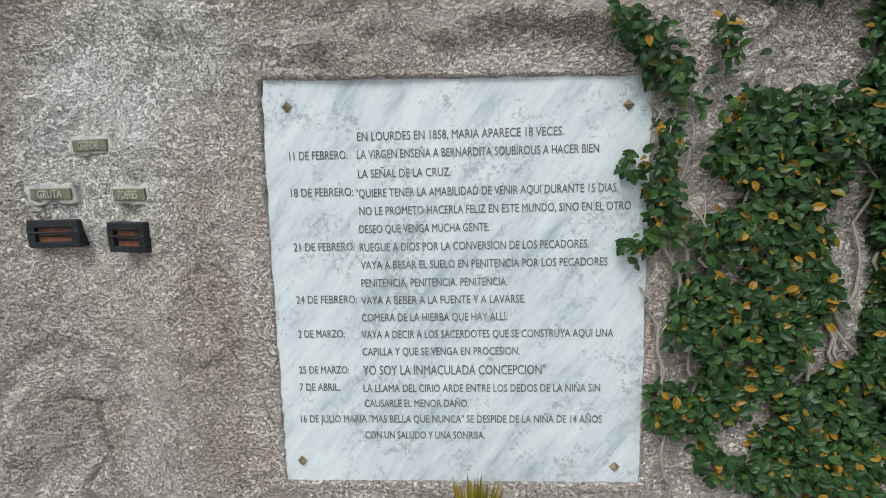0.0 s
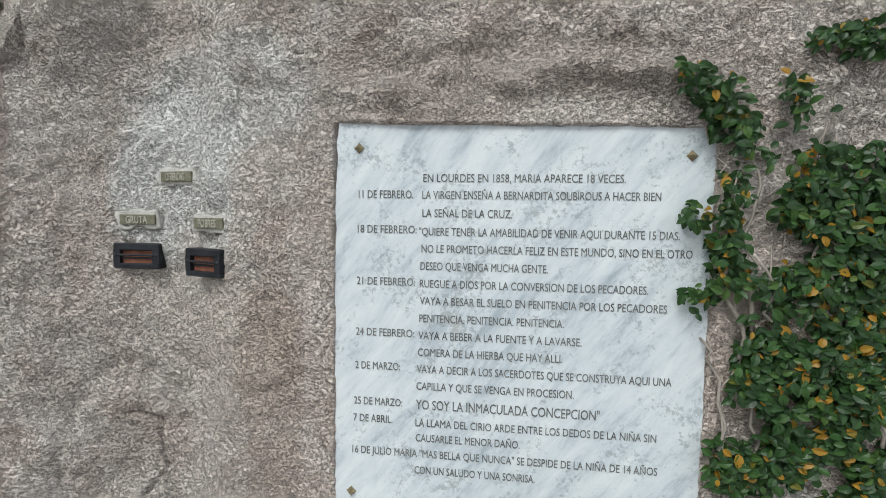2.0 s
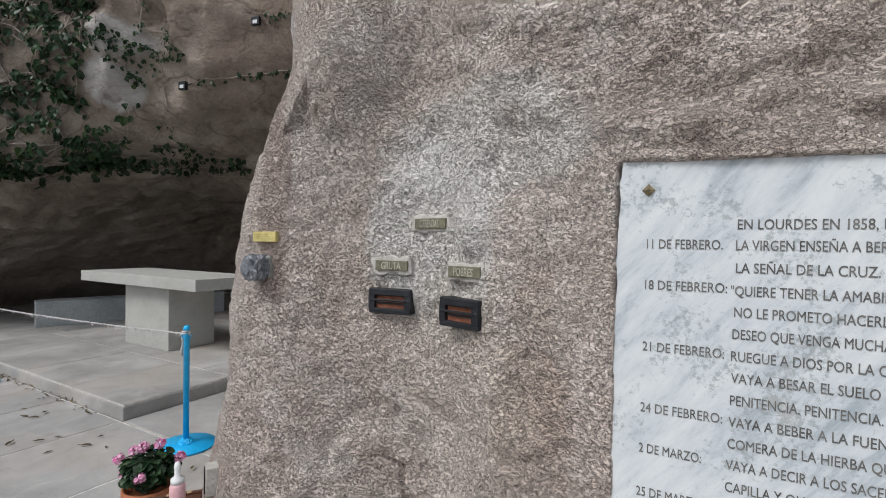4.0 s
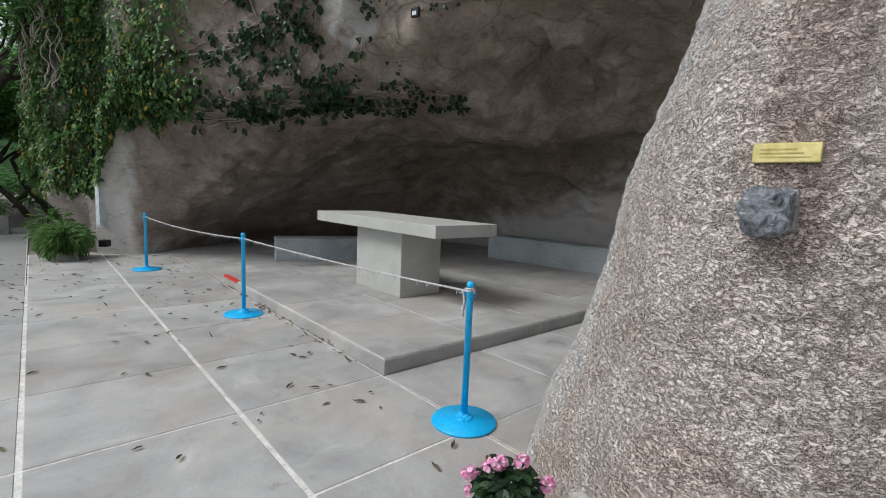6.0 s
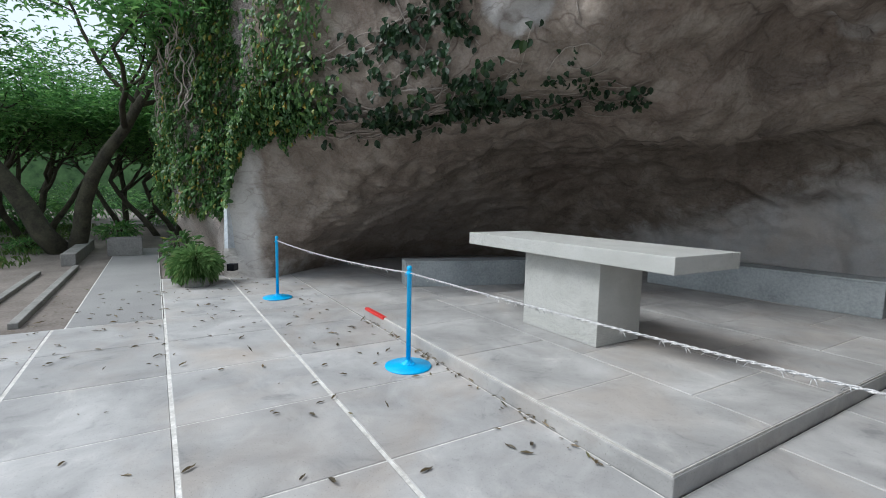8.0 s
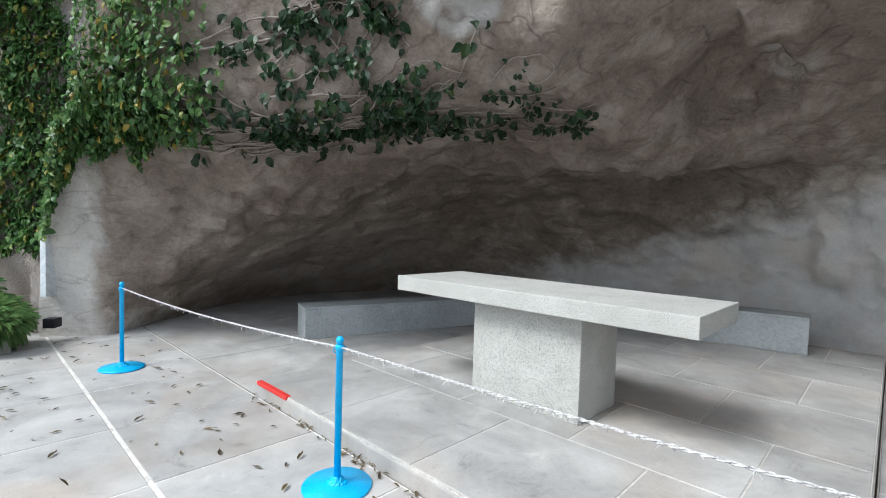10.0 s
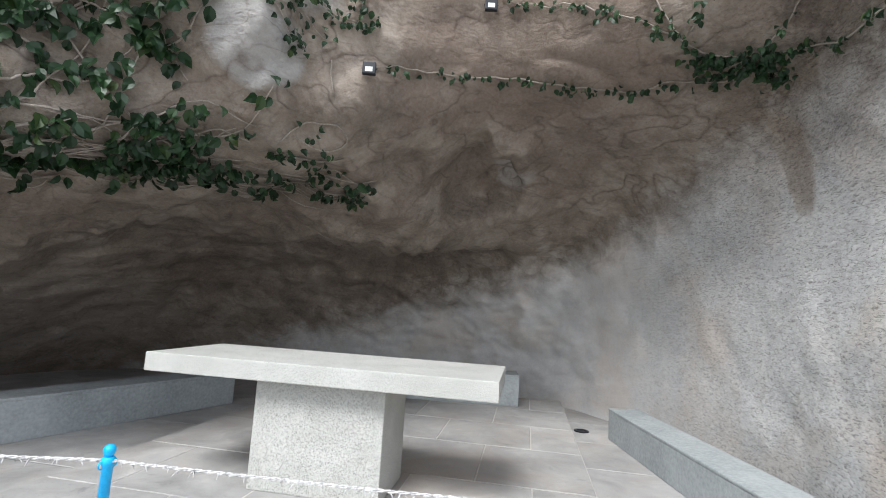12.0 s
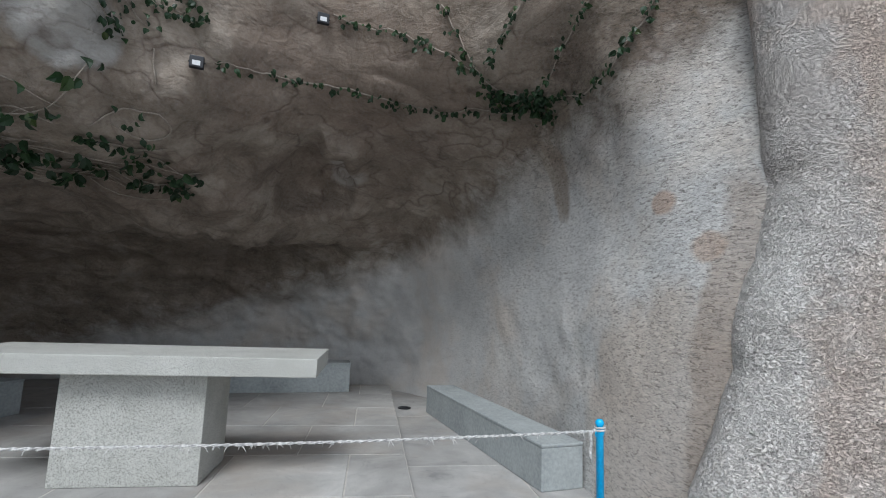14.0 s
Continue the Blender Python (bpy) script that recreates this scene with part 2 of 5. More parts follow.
    # Random darker and paler mottling, mostly on the brown rock
    dark_mottle = ramp(nt, noise_tex(nt, scaled(nt, p, 0.6, 1.0, 1.3), 2.8, 6, 0.7, 0.7), [(0.33, (0.50, 0.46, 0.43)), (0.45, (1.0, 1.0, 1.0)), (0.66, (1.14, 1.14, 1.13))])
    col = mix(nt, math_node(nt, "MULTIPLY", shell, 0.5), col, dark_mottle, "MULTIPLY")
    stucco = noise_tex(nt, scaled(nt, p, 0.5, 0.5, 1.5), 36, 5, 0.68, 1.2)
    # Shade of the stucco's pits, painted into the colour near the mouth
    pit_shade = ramp(nt, stucco, [(0.39, (0.22, 0.20, 0.185)), (0.435, (0.84, 0.83, 0.82)), (0.49, (1.08, 1.08, 1.08)), (0.60, (1.42, 1.42, 1.41))])
    col = mix(nt, math_node(nt, "MULTIPLY", rough, 0.7), col, pit_shade, "MULTIPLY")
    col = mix(nt, 0.22, col, ramp(nt, fine, [(0.3, (0.16, 0.135, 0.12)), (0.65, (0.46, 0.44, 0.42))]))
    nt.links.new(col, b.inputs["Base Color"])
    trowel = noise_tex(nt, scaled(nt, p, 1, 1, 1.6), 5.5, 5, 0.6, 0.6)
    ridge = math_node(nt, "ABSOLUTE", math_node(nt, "SUBTRACT", noise_tex(nt, scaled(nt, p, 1, 1, 1.4), 1.7, 6, 0.58, 0.35), 0.5))
    brown_only = math_node(nt, "ADD", math_node(nt, "MULTIPLY", math_node(nt, "SUBTRACT", 1.0, mask), 0.9), 0.1)
    relief = math_node(nt, "MULTIPLY", math_node(nt, "ADD", math_node(nt, "MULTIPLY", ridge, 1.5), math_node(nt, "MULTIPLY", trowel, 0.8)), brown_only)
    n1 = bump(nt, relief, 0.8, 0.055, bump(nt, mid, 0.35, 0.03))
    n2 = bump(nt, math_node(nt, "MULTIPLY", line, -1.0), 0.5, 0.02, n1)
    n3 = bump(nt, math_node(nt, "MULTIPLY", stucco, rough), 0.9, 0.045, n2)
    nt.links.new(bump(nt, fine, 0.7, 0.012, n3), b.inputs["Normal"])
    return m


def terrazzo_mat():
    """Bush-hammered granite plaster: pale ground, dark and light chips."""
    m, nt, b, _ = base_mat("speckled_granite", 0.85, 0, 0.3)
    p = world_pos(nt)
    chips = noise_tex(nt, p, 135, 3, 0.8)
    big = noise_tex(nt, p, 3, 4, 0.6)
    col = ramp(nt, chips, [(0.35, (0.11, 0.11, 0.105)), (0.43, (0.37, 0.37, 0.35)), (0.50, (0.49, 0.49, 0.468)), (0.64, (0.62, 0.615, 0.59))])
    col = mix(nt, 1.0, col, ramp(nt, big, [(0.3, (0.82, 0.82, 0.80)), (0.7, (1.0, 1.0, 0.99))]), "MULTIPLY")
    nt.links.new(col, b.inputs["Base Color"])
    nt.links.new(bump(nt, chips, 0.6, 0.005), b.inputs["Normal"])
    return m


def marble_mat():
    """White marble with slanting grey clouds, freckles and a few rusty stains."""
    m, nt, b, _ = base_mat("white_marble", 0.4, 0, 0.4)
    p = scaled(nt, world_pos(nt), 1, 1, 1)
    turn = nt.nodes.new("ShaderNodeMapping")
    turn.vector_type = "TEXTURE"
    turn.inputs["Rotation"].default_value = (0, radians(-50), 0)
    turn.inputs["Scale"].default_value = (1.0, 1.0, 0.24)
    nt.links.new(p, turn.inputs["Vector"])
    cloud = noise_tex(nt, turn.outputs["Vector"], 3.2, 8, 0.72, 0.2)
    freck = noise_tex(nt, p, 60, 5, 0.75)
    spot = noise_tex(nt, p, 5.5, 6, 0.7)
    col = ramp(nt, cloud, [(0.32, (0.36, 0.41, 0.45)), (0.47, (0.58, 0.62, 0.65)), (0.62, (0.69, 0.72, 0.735))])
    col = mix(nt, ramp(nt, math_node(nt, "MULTIPLY", freck, spot), [(0.285, (0, 0, 0)), (0.35, (0.65, 0.65, 0.65))]), col, (0.27, 0.31, 0.33))
    col = mix(nt, ramp(nt, spot, [(0.62, (0, 0, 0)), (0.8, (0.4, 0.4, 0.4))]), col, (0.60, 0.50, 0.40))
    nt.links.new(col, b.inputs["Base Color"])
    nt.links.new(bump(nt, freck, 0.12, 0.002), b.inputs["Normal"])
    return m


def leaf_mat(name, stops, dark=0.3, through_light=0.25):
    m, nt, b, _ = base_mat(name, 0.42, 0, 0.4)
    geo = nt.nodes.new("ShaderNodeNewGeometry")
    col = ramp(nt, geo.outputs["Random Per Island"], stops)
    col = mix(nt, dark, col, ramp(nt, noise_tex(nt, geo.outputs["Position"], 14, 3), [(0.3, (0.02, 0.03, 0.01)), (0.7, stops[-2][1])]))
    nt.links.new(col, b.inputs["Base Color"])
    trans = nt.nodes.new("ShaderNodeBsdfTranslucent")
    nt.links.new(col, trans.inputs["Color"])
    add = nt.nodes.new("ShaderNodeMixShader")
    add.inputs[0].default_value = through_light
    nt.links.new(b.outputs[0], add.inputs[1])
    nt.links.new(trans.outputs[0], add.inputs[2])
    nt.links.new(add.outputs[0], nt.nodes["Material Output"].inputs["Surface"])
    return m


FIG_LEAF = leaf_mat("fig_leaf", [(0.0, (0.010, 0.034, 0.012)), (0.5, (0.022, 0.07, 0.02)), (0.8, (0.045, 0.115, 0.026)), (0.91, (0.08, 0.15, 0.03)), (0.945, (0.50, 0.25, 0.02))])
VINE_LEAF = leaf_mat("vine_leaf", [(0.0, (0.008, 0.022, 0.011)), (0.5, (0.016, 0.045, 0.02)), (0.9, (0.032, 0.08, 0.028)), (1.0, (0.07, 0.10, 0.03))])
IVY_LEAF = leaf_mat("ivy_leaf", [(0.0, (0.038, 0.105, 0.038)), (0.5, (0.088, 0.21, 0.066)), (0.85, (0.17, 0.31, 0.095)), (0.93, (0.22, 0.30, 0.08)), (0.97, (0.46, 0.34, 0.07))], 0.2, 0.4)
TREE_LEAF = leaf_mat("tree_leaf", [(0.0, (0.05, 0.14, 0.045)), (0.5, (0.12, 0.29, 0.08)), (0.9, (0.21, 0.41, 0.12)), (1.0, (0.30, 0.48, 0.17))], 0.12, 0.5)
DRY_LEAF = leaf_mat("dry_leaf", [(0.0, (0.06, 0.045, 0.03)), (0.5, (0.13, 0.10, 0.06)), (0.9, (0.22, 0.16, 0.08)), (1.0, (0.1, 0.12, 0.05))])
PETAL = leaf_mat("pink_petal", [(0.0, (0.78, 0.30, 0.52)), (0.5, (0.86, 0.46, 0.66)), (0.9, (0.90, 0.62, 0.76)), (1.0, (0.66, 0.10, 0.32))], 0.0, 0.2)
GRASS = leaf_mat("grass_blade", [(0.0, (0.05, 0.10, 0.02)), (0.5, (0.09, 0.17, 0.035)), (0.9, (0.15, 0.24, 0.06)), (1.0, (0.2, 0.2, 0.08))])
FERN = leaf_mat("fern_frond", [(0.0, (0.10, 0.20, 0.06)), (0.5, (0.18, 0.32, 0.11)), (0.9, (0.28, 0.44, 0.17)), (1.0, (0.3, 0.36, 0.14))], 0.1, 0.4)
BARK = mottled("mossy_bark", (0.022, 0.02, 0.015), (0.085, 0.08, 0.05), 4, 0.95, grain=22, bump_s=0.8, bump_d=0.03)
VINE_STEM = mottled("vine_stem", (0.20, 0.17, 0.145), (0.42, 0.37, 0.32), 9, 0.9, grain=80, bump_d=0.003)
TERRACOTTA = mottled("terracotta", (0.30, 0.10, 0.045), (0.42, 0.16, 0.075), 9, 0.8, grain=60, bump_d=0.002)
BROWN_WOOD = mottled("worn_brown_wood", (0.05, 0.02, 0.012), (0.13, 0.055, 0.03), 12, 0.6, grain=70, bump_d=0.003)
RAW_WOOD = mottled("bare_wood", (0.32, 0.22, 0.12), (0.46, 0.34, 0.2), 12, 0.8)
CLOTH = mottled("white_cloth", (0.70, 0.70, 0.66), (0.85, 0.85, 0.82), 15, 0.9, grain=90, bump_d=0.004)
PINK_LIQUID = mottled("pink_plastic", (0.68, 0.38, 0.40), (0.78, 0.50, 0.52), 9, 0.3)
WHITE_PLASTIC = mottled("white_plastic", (0.72, 0.74, 0.74), (0.82, 0.83, 0.83), 9, 0.35)
GREY_BAG = mottled("grey_plastic_bag", (0.035, 0.042, 0.052), (0.30, 0.32, 0.35), 30, 0.14, 0.15, grain=50, bump_s=0.9, bump_d=0.015)
LAMP_GLASS = mottled("lamp_glass", (0.62, 0.64, 0.66), (0.74, 0.76, 0.78), 9, 0.15)
CONCRETE = mottled("weathered_concrete", (0.17, 0.165, 0.15), (0.30, 0.29, 0.27), 3, 0.9, grain=30)
WALKWAY = mottled("smooth_cement", (0.24, 0.235, 0.23), (0.33, 0.325, 0.315), 0.8, 0.8, grain=60)
SOIL_PAVE = mottled("worn_paving", (0.15, 0.12, 0.10), (0.30, 0.26, 0.23), 1.1, 0.95, grain=18, pieces=0.2)
PATCHES = [  # ragged tints of the plaster: middle, half size, tone, amount
    ((-1.30, 1.8, 1.62), (0.36, 0.5, 0.46), (0.86, 0.85, 0.82), 0.75), ((-1.1, 1.8, 1.95), (0.5, 0.5, 0.25), (0.86, 0.84, 0.81), 0.6),
    ((-2.02, 1.65, 1.85), (0.10, 0.5, 0.55), (0.36, 0.27, 0.24), 0.6), ((-1.2, 1.8, 1.0), (0.35, 0.5, 0.45), (0.74, 0.66, 0.59), 0.6),
    ((-0.85, 1.75, 0.8), (0.14, 0.5, 0.7), (0.46, 0.37, 0.30), 0.45), ((-2.2, 1.7, 0.55), (0.3, 0.5, 0.3), (0.62, 0.50, 0.45), 0.5),
    ((0.1, 1.75, 2.0), (1.0, 0.5, 0.13), (0.40, 0.34, 0.30), 0.5), ((-2.6, 2.2, 2.6), (0.4, 0.7, 1.2), (0.72, 0.71, 0.70), 0.6),
    ((-2.95, 2.3, 1.5), (0.55, 0.42, 2.3), (0.82, 0.795, 0.77), 0.85),
]
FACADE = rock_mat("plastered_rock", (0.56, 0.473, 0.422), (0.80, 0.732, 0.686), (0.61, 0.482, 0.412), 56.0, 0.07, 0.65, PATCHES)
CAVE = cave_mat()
SLAB = slab_mat("slab_concrete", (0.30, 0.296, 0.29), (0.505, 0.496, 0.484), 0.15)
MORTAR = mottled("joint_mortar", (0.42, 0.40, 0.37), (0.80, 0.78, 0.74), 9, 0.9)
PLATFORM = slab_mat("platform_concrete", (0.30, 0.295, 0.285), (0.51, 0.50, 0.485), 0.16)
GREY_PAINT = mottled("grey_green_cement", (0.25, 0.275, 0.28), (0.41, 0.44, 0.445), 1.7, 0.75, grain=30, bump_d=0.003)
TERRAZZO = terrazzo_mat()
MARBLE = marble_mat()
BLUE = mottled("sky_blue_paint", (0.012, 0.36, 0.78), (0.025, 0.50, 0.92), 9, 0.35, grain=60, bump_s=0.15, bump_d=0.002)
ROPE = mottled("grey_rope", (0.16, 0.155, 0.16), (0.80, 0.79, 0.77), 60, 0.9, grain=160, bump_d=0.003)
RED = mottled("red_paint", (0.50, 0.02, 0.02), (0.68, 0.05, 0.04), 9, 0.6)
BLACK = mottled("black_painted_metal", (0.012, 0.013, 0.016), (0.03, 0.033, 0.04), 14, 0.45, 0.3)
RUST = mottled("rusty_slot", (0.16, 0.05, 0.03), (0.30, 0.12, 0.07), 20, 0.7)
BRASS = mottled("dull_brass", (0.10, 0.096, 0.066), (0.26, 0.245, 0.175), 38, 0.6, 0.25)
BRONZE = mottled("aged_bronze", (0.12, 0.09, 0.05), (0.34, 0.27, 0.15), 40, 0.45, 0.5)
WORN_BRASS = mottled("worn_brass", (0.40, 0.32, 0.10), (0.60, 0.50, 0.20), 25, 0.45, 0.4)
YELLOW_BRASS = mottled("polished_brass", (0.60, 0.50, 0.18), (0.80, 0.70, 0.32), 25, 0.4, 0.35)
LETTER = mottled("engraved_letter", (0.05, 0.05, 0.05), (0.22, 0.215, 0.2), 22, 0.8)
PALE_LETTER = mottled("pale_raised_letter", (0.36, 0.345, 0.28), (0.62, 0.60, 0.51), 22, 0.5, 0.2)
EARTH = mottled("bare_earth", (0.12, 0.10, 0.085), (0.25, 0.22, 0.195), 1.3, 0.95, grain=25, bump_d=0.01)


# ---- helpers of the build ----
def finish(ob, smooth=False):
    if smooth:
        for poly in ob.data.polygons:
            poly.use_smooth = True
    return ob


def mesh_of(name, bm, material):
    me = bpy.data.meshes.new(name)
    bm.to_mesh(me)
    bm.free()
    if material is not None:
        me.materials.append(material)
    return me


def part(name, bm, material, parent=None, label="", smooth=False):
    """Links a bmesh as one mesh object, under a thing or a part where one is given."""
    ob = new(name, mesh_of(name, bm, material))
    ob.parent = parent
    if label:
        ob["label"] = label
    return finish(ob, smooth)


def thing(name, label, category, at=(0, 0, 0), rz=0.0, group=""):
    ob = new(name)
    ob.empty_display_size = 0.1
    ob.matrix_world = pose(*at, 0, 0, rz)
    return tagged(ob, label, category, group)


def box(bm, lo, hi, bevel=0.0, segs=2):
    m = Matrix.LocRotScale([(a + b) / 2 for a, b in zip(lo, hi)], None, [b - a for a, b in zip(lo, hi)])
    vs = bmesh.ops.create_cube(bm, size=1.0, matrix=m)["verts"]
    if bevel:
        es = list({e for v in vs for e in v.link_edges})
        bmesh.ops.bevel(bm, geom=es, offset=bevel, segments=segs, affect="EDGES", profile=0.6)
    return bm


def lathe(bm, profile, segs=24, at=(0, 0, 0)):
    """A turned body from (radius, height) pairs."""
    rings = []
    for r, z in profile:
        rings.append([bm.verts.new((at[0] + r * math.cos(2 * math.pi * i / segs), at[1] + r * math.sin(2 * math.pi * i / segs), at[2] + z)) for i in range(segs)])
    for a, b in zip(rings, rings[1:]):
        for i in range(segs):
            bm.faces.new((a[i], a[(i + 1) % segs], b[(i + 1) % segs], b[i]))
    bm.faces.new(list(reversed(rings[0])))
    bm.faces.new(rings[-1])
    return bm


def tube(bm, pts, radii, segs=8):
    """A tapered tube along points."""
    pts = [Vector(p) for p in pts]
    rings, n = [], len(pts)
    side = None
    for i, p in enumerate(pts):
        d = (pts[min(i + 1, n - 1)] - pts[max(i - 1, 0)]).normalized()
        if side is None:
            side = d.orthogonal().normalized()
        side = (side - d * side.dot(d))
        side = side.normalized() if side.length > 1e-5 else d.orthogonal().normalized()
        up = d.cross(side)
        r = radii[i] if isinstance(radii, (list, tuple)) else radii
        rings.append([bm.verts.new(p + (side * math.cos(2 * math.pi * k / segs) + up * math.sin(2 * math.pi * k / segs)) * r) for k in range(segs)])
    for a, b in zip(rings, rings[1:]):
        for k in range(segs):
            bm.faces.new((a[k], a[(k + 1) % segs], b[(k + 1) % segs], b[k]))
    bm.faces.new(list(reversed(rings[0])))
    bm.faces.new(rings[-1])
    return bm


def lerp_table(rows, x):
    """Smooth interpolation in rows of (key, values...)."""
    if x <= rows[0][0]:
        return list(rows[0][1:])
    for i in range(len(rows) - 1):
        a, b = rows[i], rows[i + 1]
        if x <= b[0]:
            t = (x - a[0]) / (b[0] - a[0])
            pa, pb = rows[max(i - 1, 0)], rows[min(i + 2, len(rows) - 1)]
            out = []
            for k in range(1, len(a)):
                ma = (b[k] - pa[k]) / (b[0] - pa[0]) * (b[0] - a[0])
                mb = (pb[k] - a[k]) / (pb[0] - a[0]) * (b[0] - a[0])
                out.append((2 * t**3 - 3 * t**2 + 1) * a[k] + (t**3 - 2 * t**2 + t) * ma + (-2 * t**3 + 3 * t**2) * b[k] + (t**3 - t**2) * mb)
            return out
    return list(rows[-1][1:])


def fbm(p, scale, octaves=4):
    return noise.fractal(Vector(p) * scale, 0.9, 2.1, octaves, noise_basis="PERLIN_ORIGINAL")


# ---- the grotto ----
CX, CY = -7.3, 2.2          # the middle of the mouth, on the floor
# angle about the middle; then radius and height at wall, shoulder, lip, vault and brow; first the radius at the floor, last at the top
GROTTO = [
    (-1, 4.42, 4.64, 1.2, 4.86, 1.9, 5.04, 2.9, 5.17, 3.7, 5.2, 4.5, 5.25),
    (6, 4.27, 4.49, 1.4, 4.69, 2.2, 4.80, 3.1, 4.80, 3.8, 4.6, 4.5, 4.4),
    (13, 4.24, 4.46, 1.4, 4.58, 2.35, 4.45, 3.2, 4.25, 3.9, 4.0, 4.5, 3.6),
    (20, 4.40, 4.57, 1.4, 4.68, 2.4, 4.40, 3.55, 4.1, 4.0, 3.75, 4.5, 3.2),
    (31, 4.85, 4.95, 1.3, 5.00, 2.5, 4.76, 3.35, 4.1, 3.85, 3.6, 4.3, 2.8),
    (45, 5.60, 5.60, 1.3, 5.45, 2.6, 4.90, 3.35, 4.0, 3.80, 3.3, 4.25, 2.6),
    (58, 6.50, 6.40, 1.4, 5.90, 2.8, 4.82, 3.55, 3.9, 3.80, 3.0, 4.2, 2.1),
    (70, 7.15, 7.00, 1.3, 6.55, 2.35, 4.75, 3.12, 3.6, 3.50, 2.6, 3.95, 1.8),
    (79, 7.40, 7.15, 1.4, 6.50, 2.45, 4.75, 2.86, 3.4, 3.22, 2.2, 3.70, 1.5),
    (87, 7.45, 7.25, 1.5, 6.10, 2.72, 4.85, 2.32, 3.3, 2.90, 2.0, 3.5, 1.4),
    (94, 7.60, 7.15, 1.6, 6.15, 2.58, 4.95, 2.38, 3.25, 2.87, 1.8, 3.42, 1.25),
    (101, 7.80, 6.90, 1.75, 6.00, 2.42, 4.80, 2.46, 3.2, 2.86, 1.6, 3.35, 1.1),
    (119, 8.40, 6.70, 1.85, 5.50, 2.38, 4.30, 2.62, 2.9, 2.92, 1.7, 3.22, 0.9),
    (138, 8.60, 6.40, 1.45, 5.00, 2.10, 4.00, 2.42, 2.9, 2.74, 1.8, 3.15, 0.9),
    (160, 7.30, 5.40, 1.05, 4.50, 1.65, 3.70, 2.15, 2.9, 2.65, 2.1, 3.05, 1.3),
    (174, 5.80, 4.90, 0.95, 4.45, 1.55, 3.95, 2.05, 3.2, 2.55, 2.5, 3.10, 1.9),
    (183, 5.02, 4.95, 0.80, 4.72, 1.60, 4.45, 2.20, 3.9, 2.72, 3.0, 3.20, 2.5),
    (187.5, 5.20, 5.15, 0.80, 5.00, 1.60, 4.80, 2.20, 4.4, 2.80, 3.5, 3.40, 3.0),
    (190.8, 5.48, 5.42, 0.80, 5.22, 1.60, 5.02, 2.20, 4.7, 2.80, 4.0, 3.40, 3.5),
]
TOP = 6.6


FOLDS = [  # creases and lips trowelled into the vault: height over the rock, half width, line
    (-0.10, 0.13, [(-8.73, 5.04, 2.83), (-8.11, 5.68, 2.72), (-7.62, 6.48, 2.51), (-7.03, 6.95, 2.37), (-6.48, 6.85, 2.77)]),
    (-0.09, 0.10, [(-6.41, 5.38, 3.43), (-5.78, 5.51, 3.68), (-4.87, 6.29, 3.53)]),
    (-0.13, 0.12, [(-9.3, 7.53, 2.44), (-8.48, 8.74, 1.99), (-7.28, 9.39, 1.64), (-5.71, 8.77, 2.03), (-5.23, 8.43, 2.37)]),
    (0.10, 0.09, [(-10.93, 7.76, 1.9), (-11.68, 7.78, 1.3), (-12.23, 8.04, 0.77)]),
    (-0.11, 0.12, [(-11.91, 5.77, 1.58), (-11.4, 4.64, 1.72), (-11.34, 3.73, 1.83), (-11.37, 2.77, 1.96)]),
    (0.06, 0.06, [(-6.31, 4.67, 3.83), (-5.08, 4.7, 4.11), (-3.9, 5.2, 3.54)]),
]
POCKETS = [((-6.05, 6.35, 3.15), (0.62, 0.75, 0.5), 0.34), ((-5.5, 6.0, 3.5), (0.4, 0.45, 0.35), -0.12), ((-11.5, 3.6, 2.0), (0.9, 0.9, 0.5), -0.12),
           ((-11.9, 6.9, 1.9), (0.9, 0.8, 0.6), -0.14), ((-9.6, 8.6, 1.5), (0.9, 0.8, 0.6), -0.10)]


def folds(p):
    """How far the trowelled lips, creases and hollows push the rock out at p."""
    q = p + Vector((noise.noise(p * 1.7), noise.noise(p * 1.7 + Vector((5, 0, 0))), noise.noise(p * 1.7 + Vector((0, 5, 0))))) * 0.22
    d = 0.0
    for c, size, depth in POCKETS:
        k = math.sqrt(sum(((q[i] - c[i]) / size[i]) ** 2 for i in range(3)))
        if k < 1.25:
            u = min(1.0, (1.25 - k) / 0.6)
            d += depth * u * u * (3 - 2 * u)
    for height, width, line in FOLDS:
        best = 9.0
        for s, e in zip(line, line[1:]):
            s, e = Vector(s), Vector(e)
            u = max(0.0, min(1.0, (q - s).dot(e - s) / (e - s).length_squared))
            best = min(best, (q - s.lerp(e, u)).length)
        if best < width * 3:
            d += height * math.exp(-(best / width) ** 1.5)
    return d


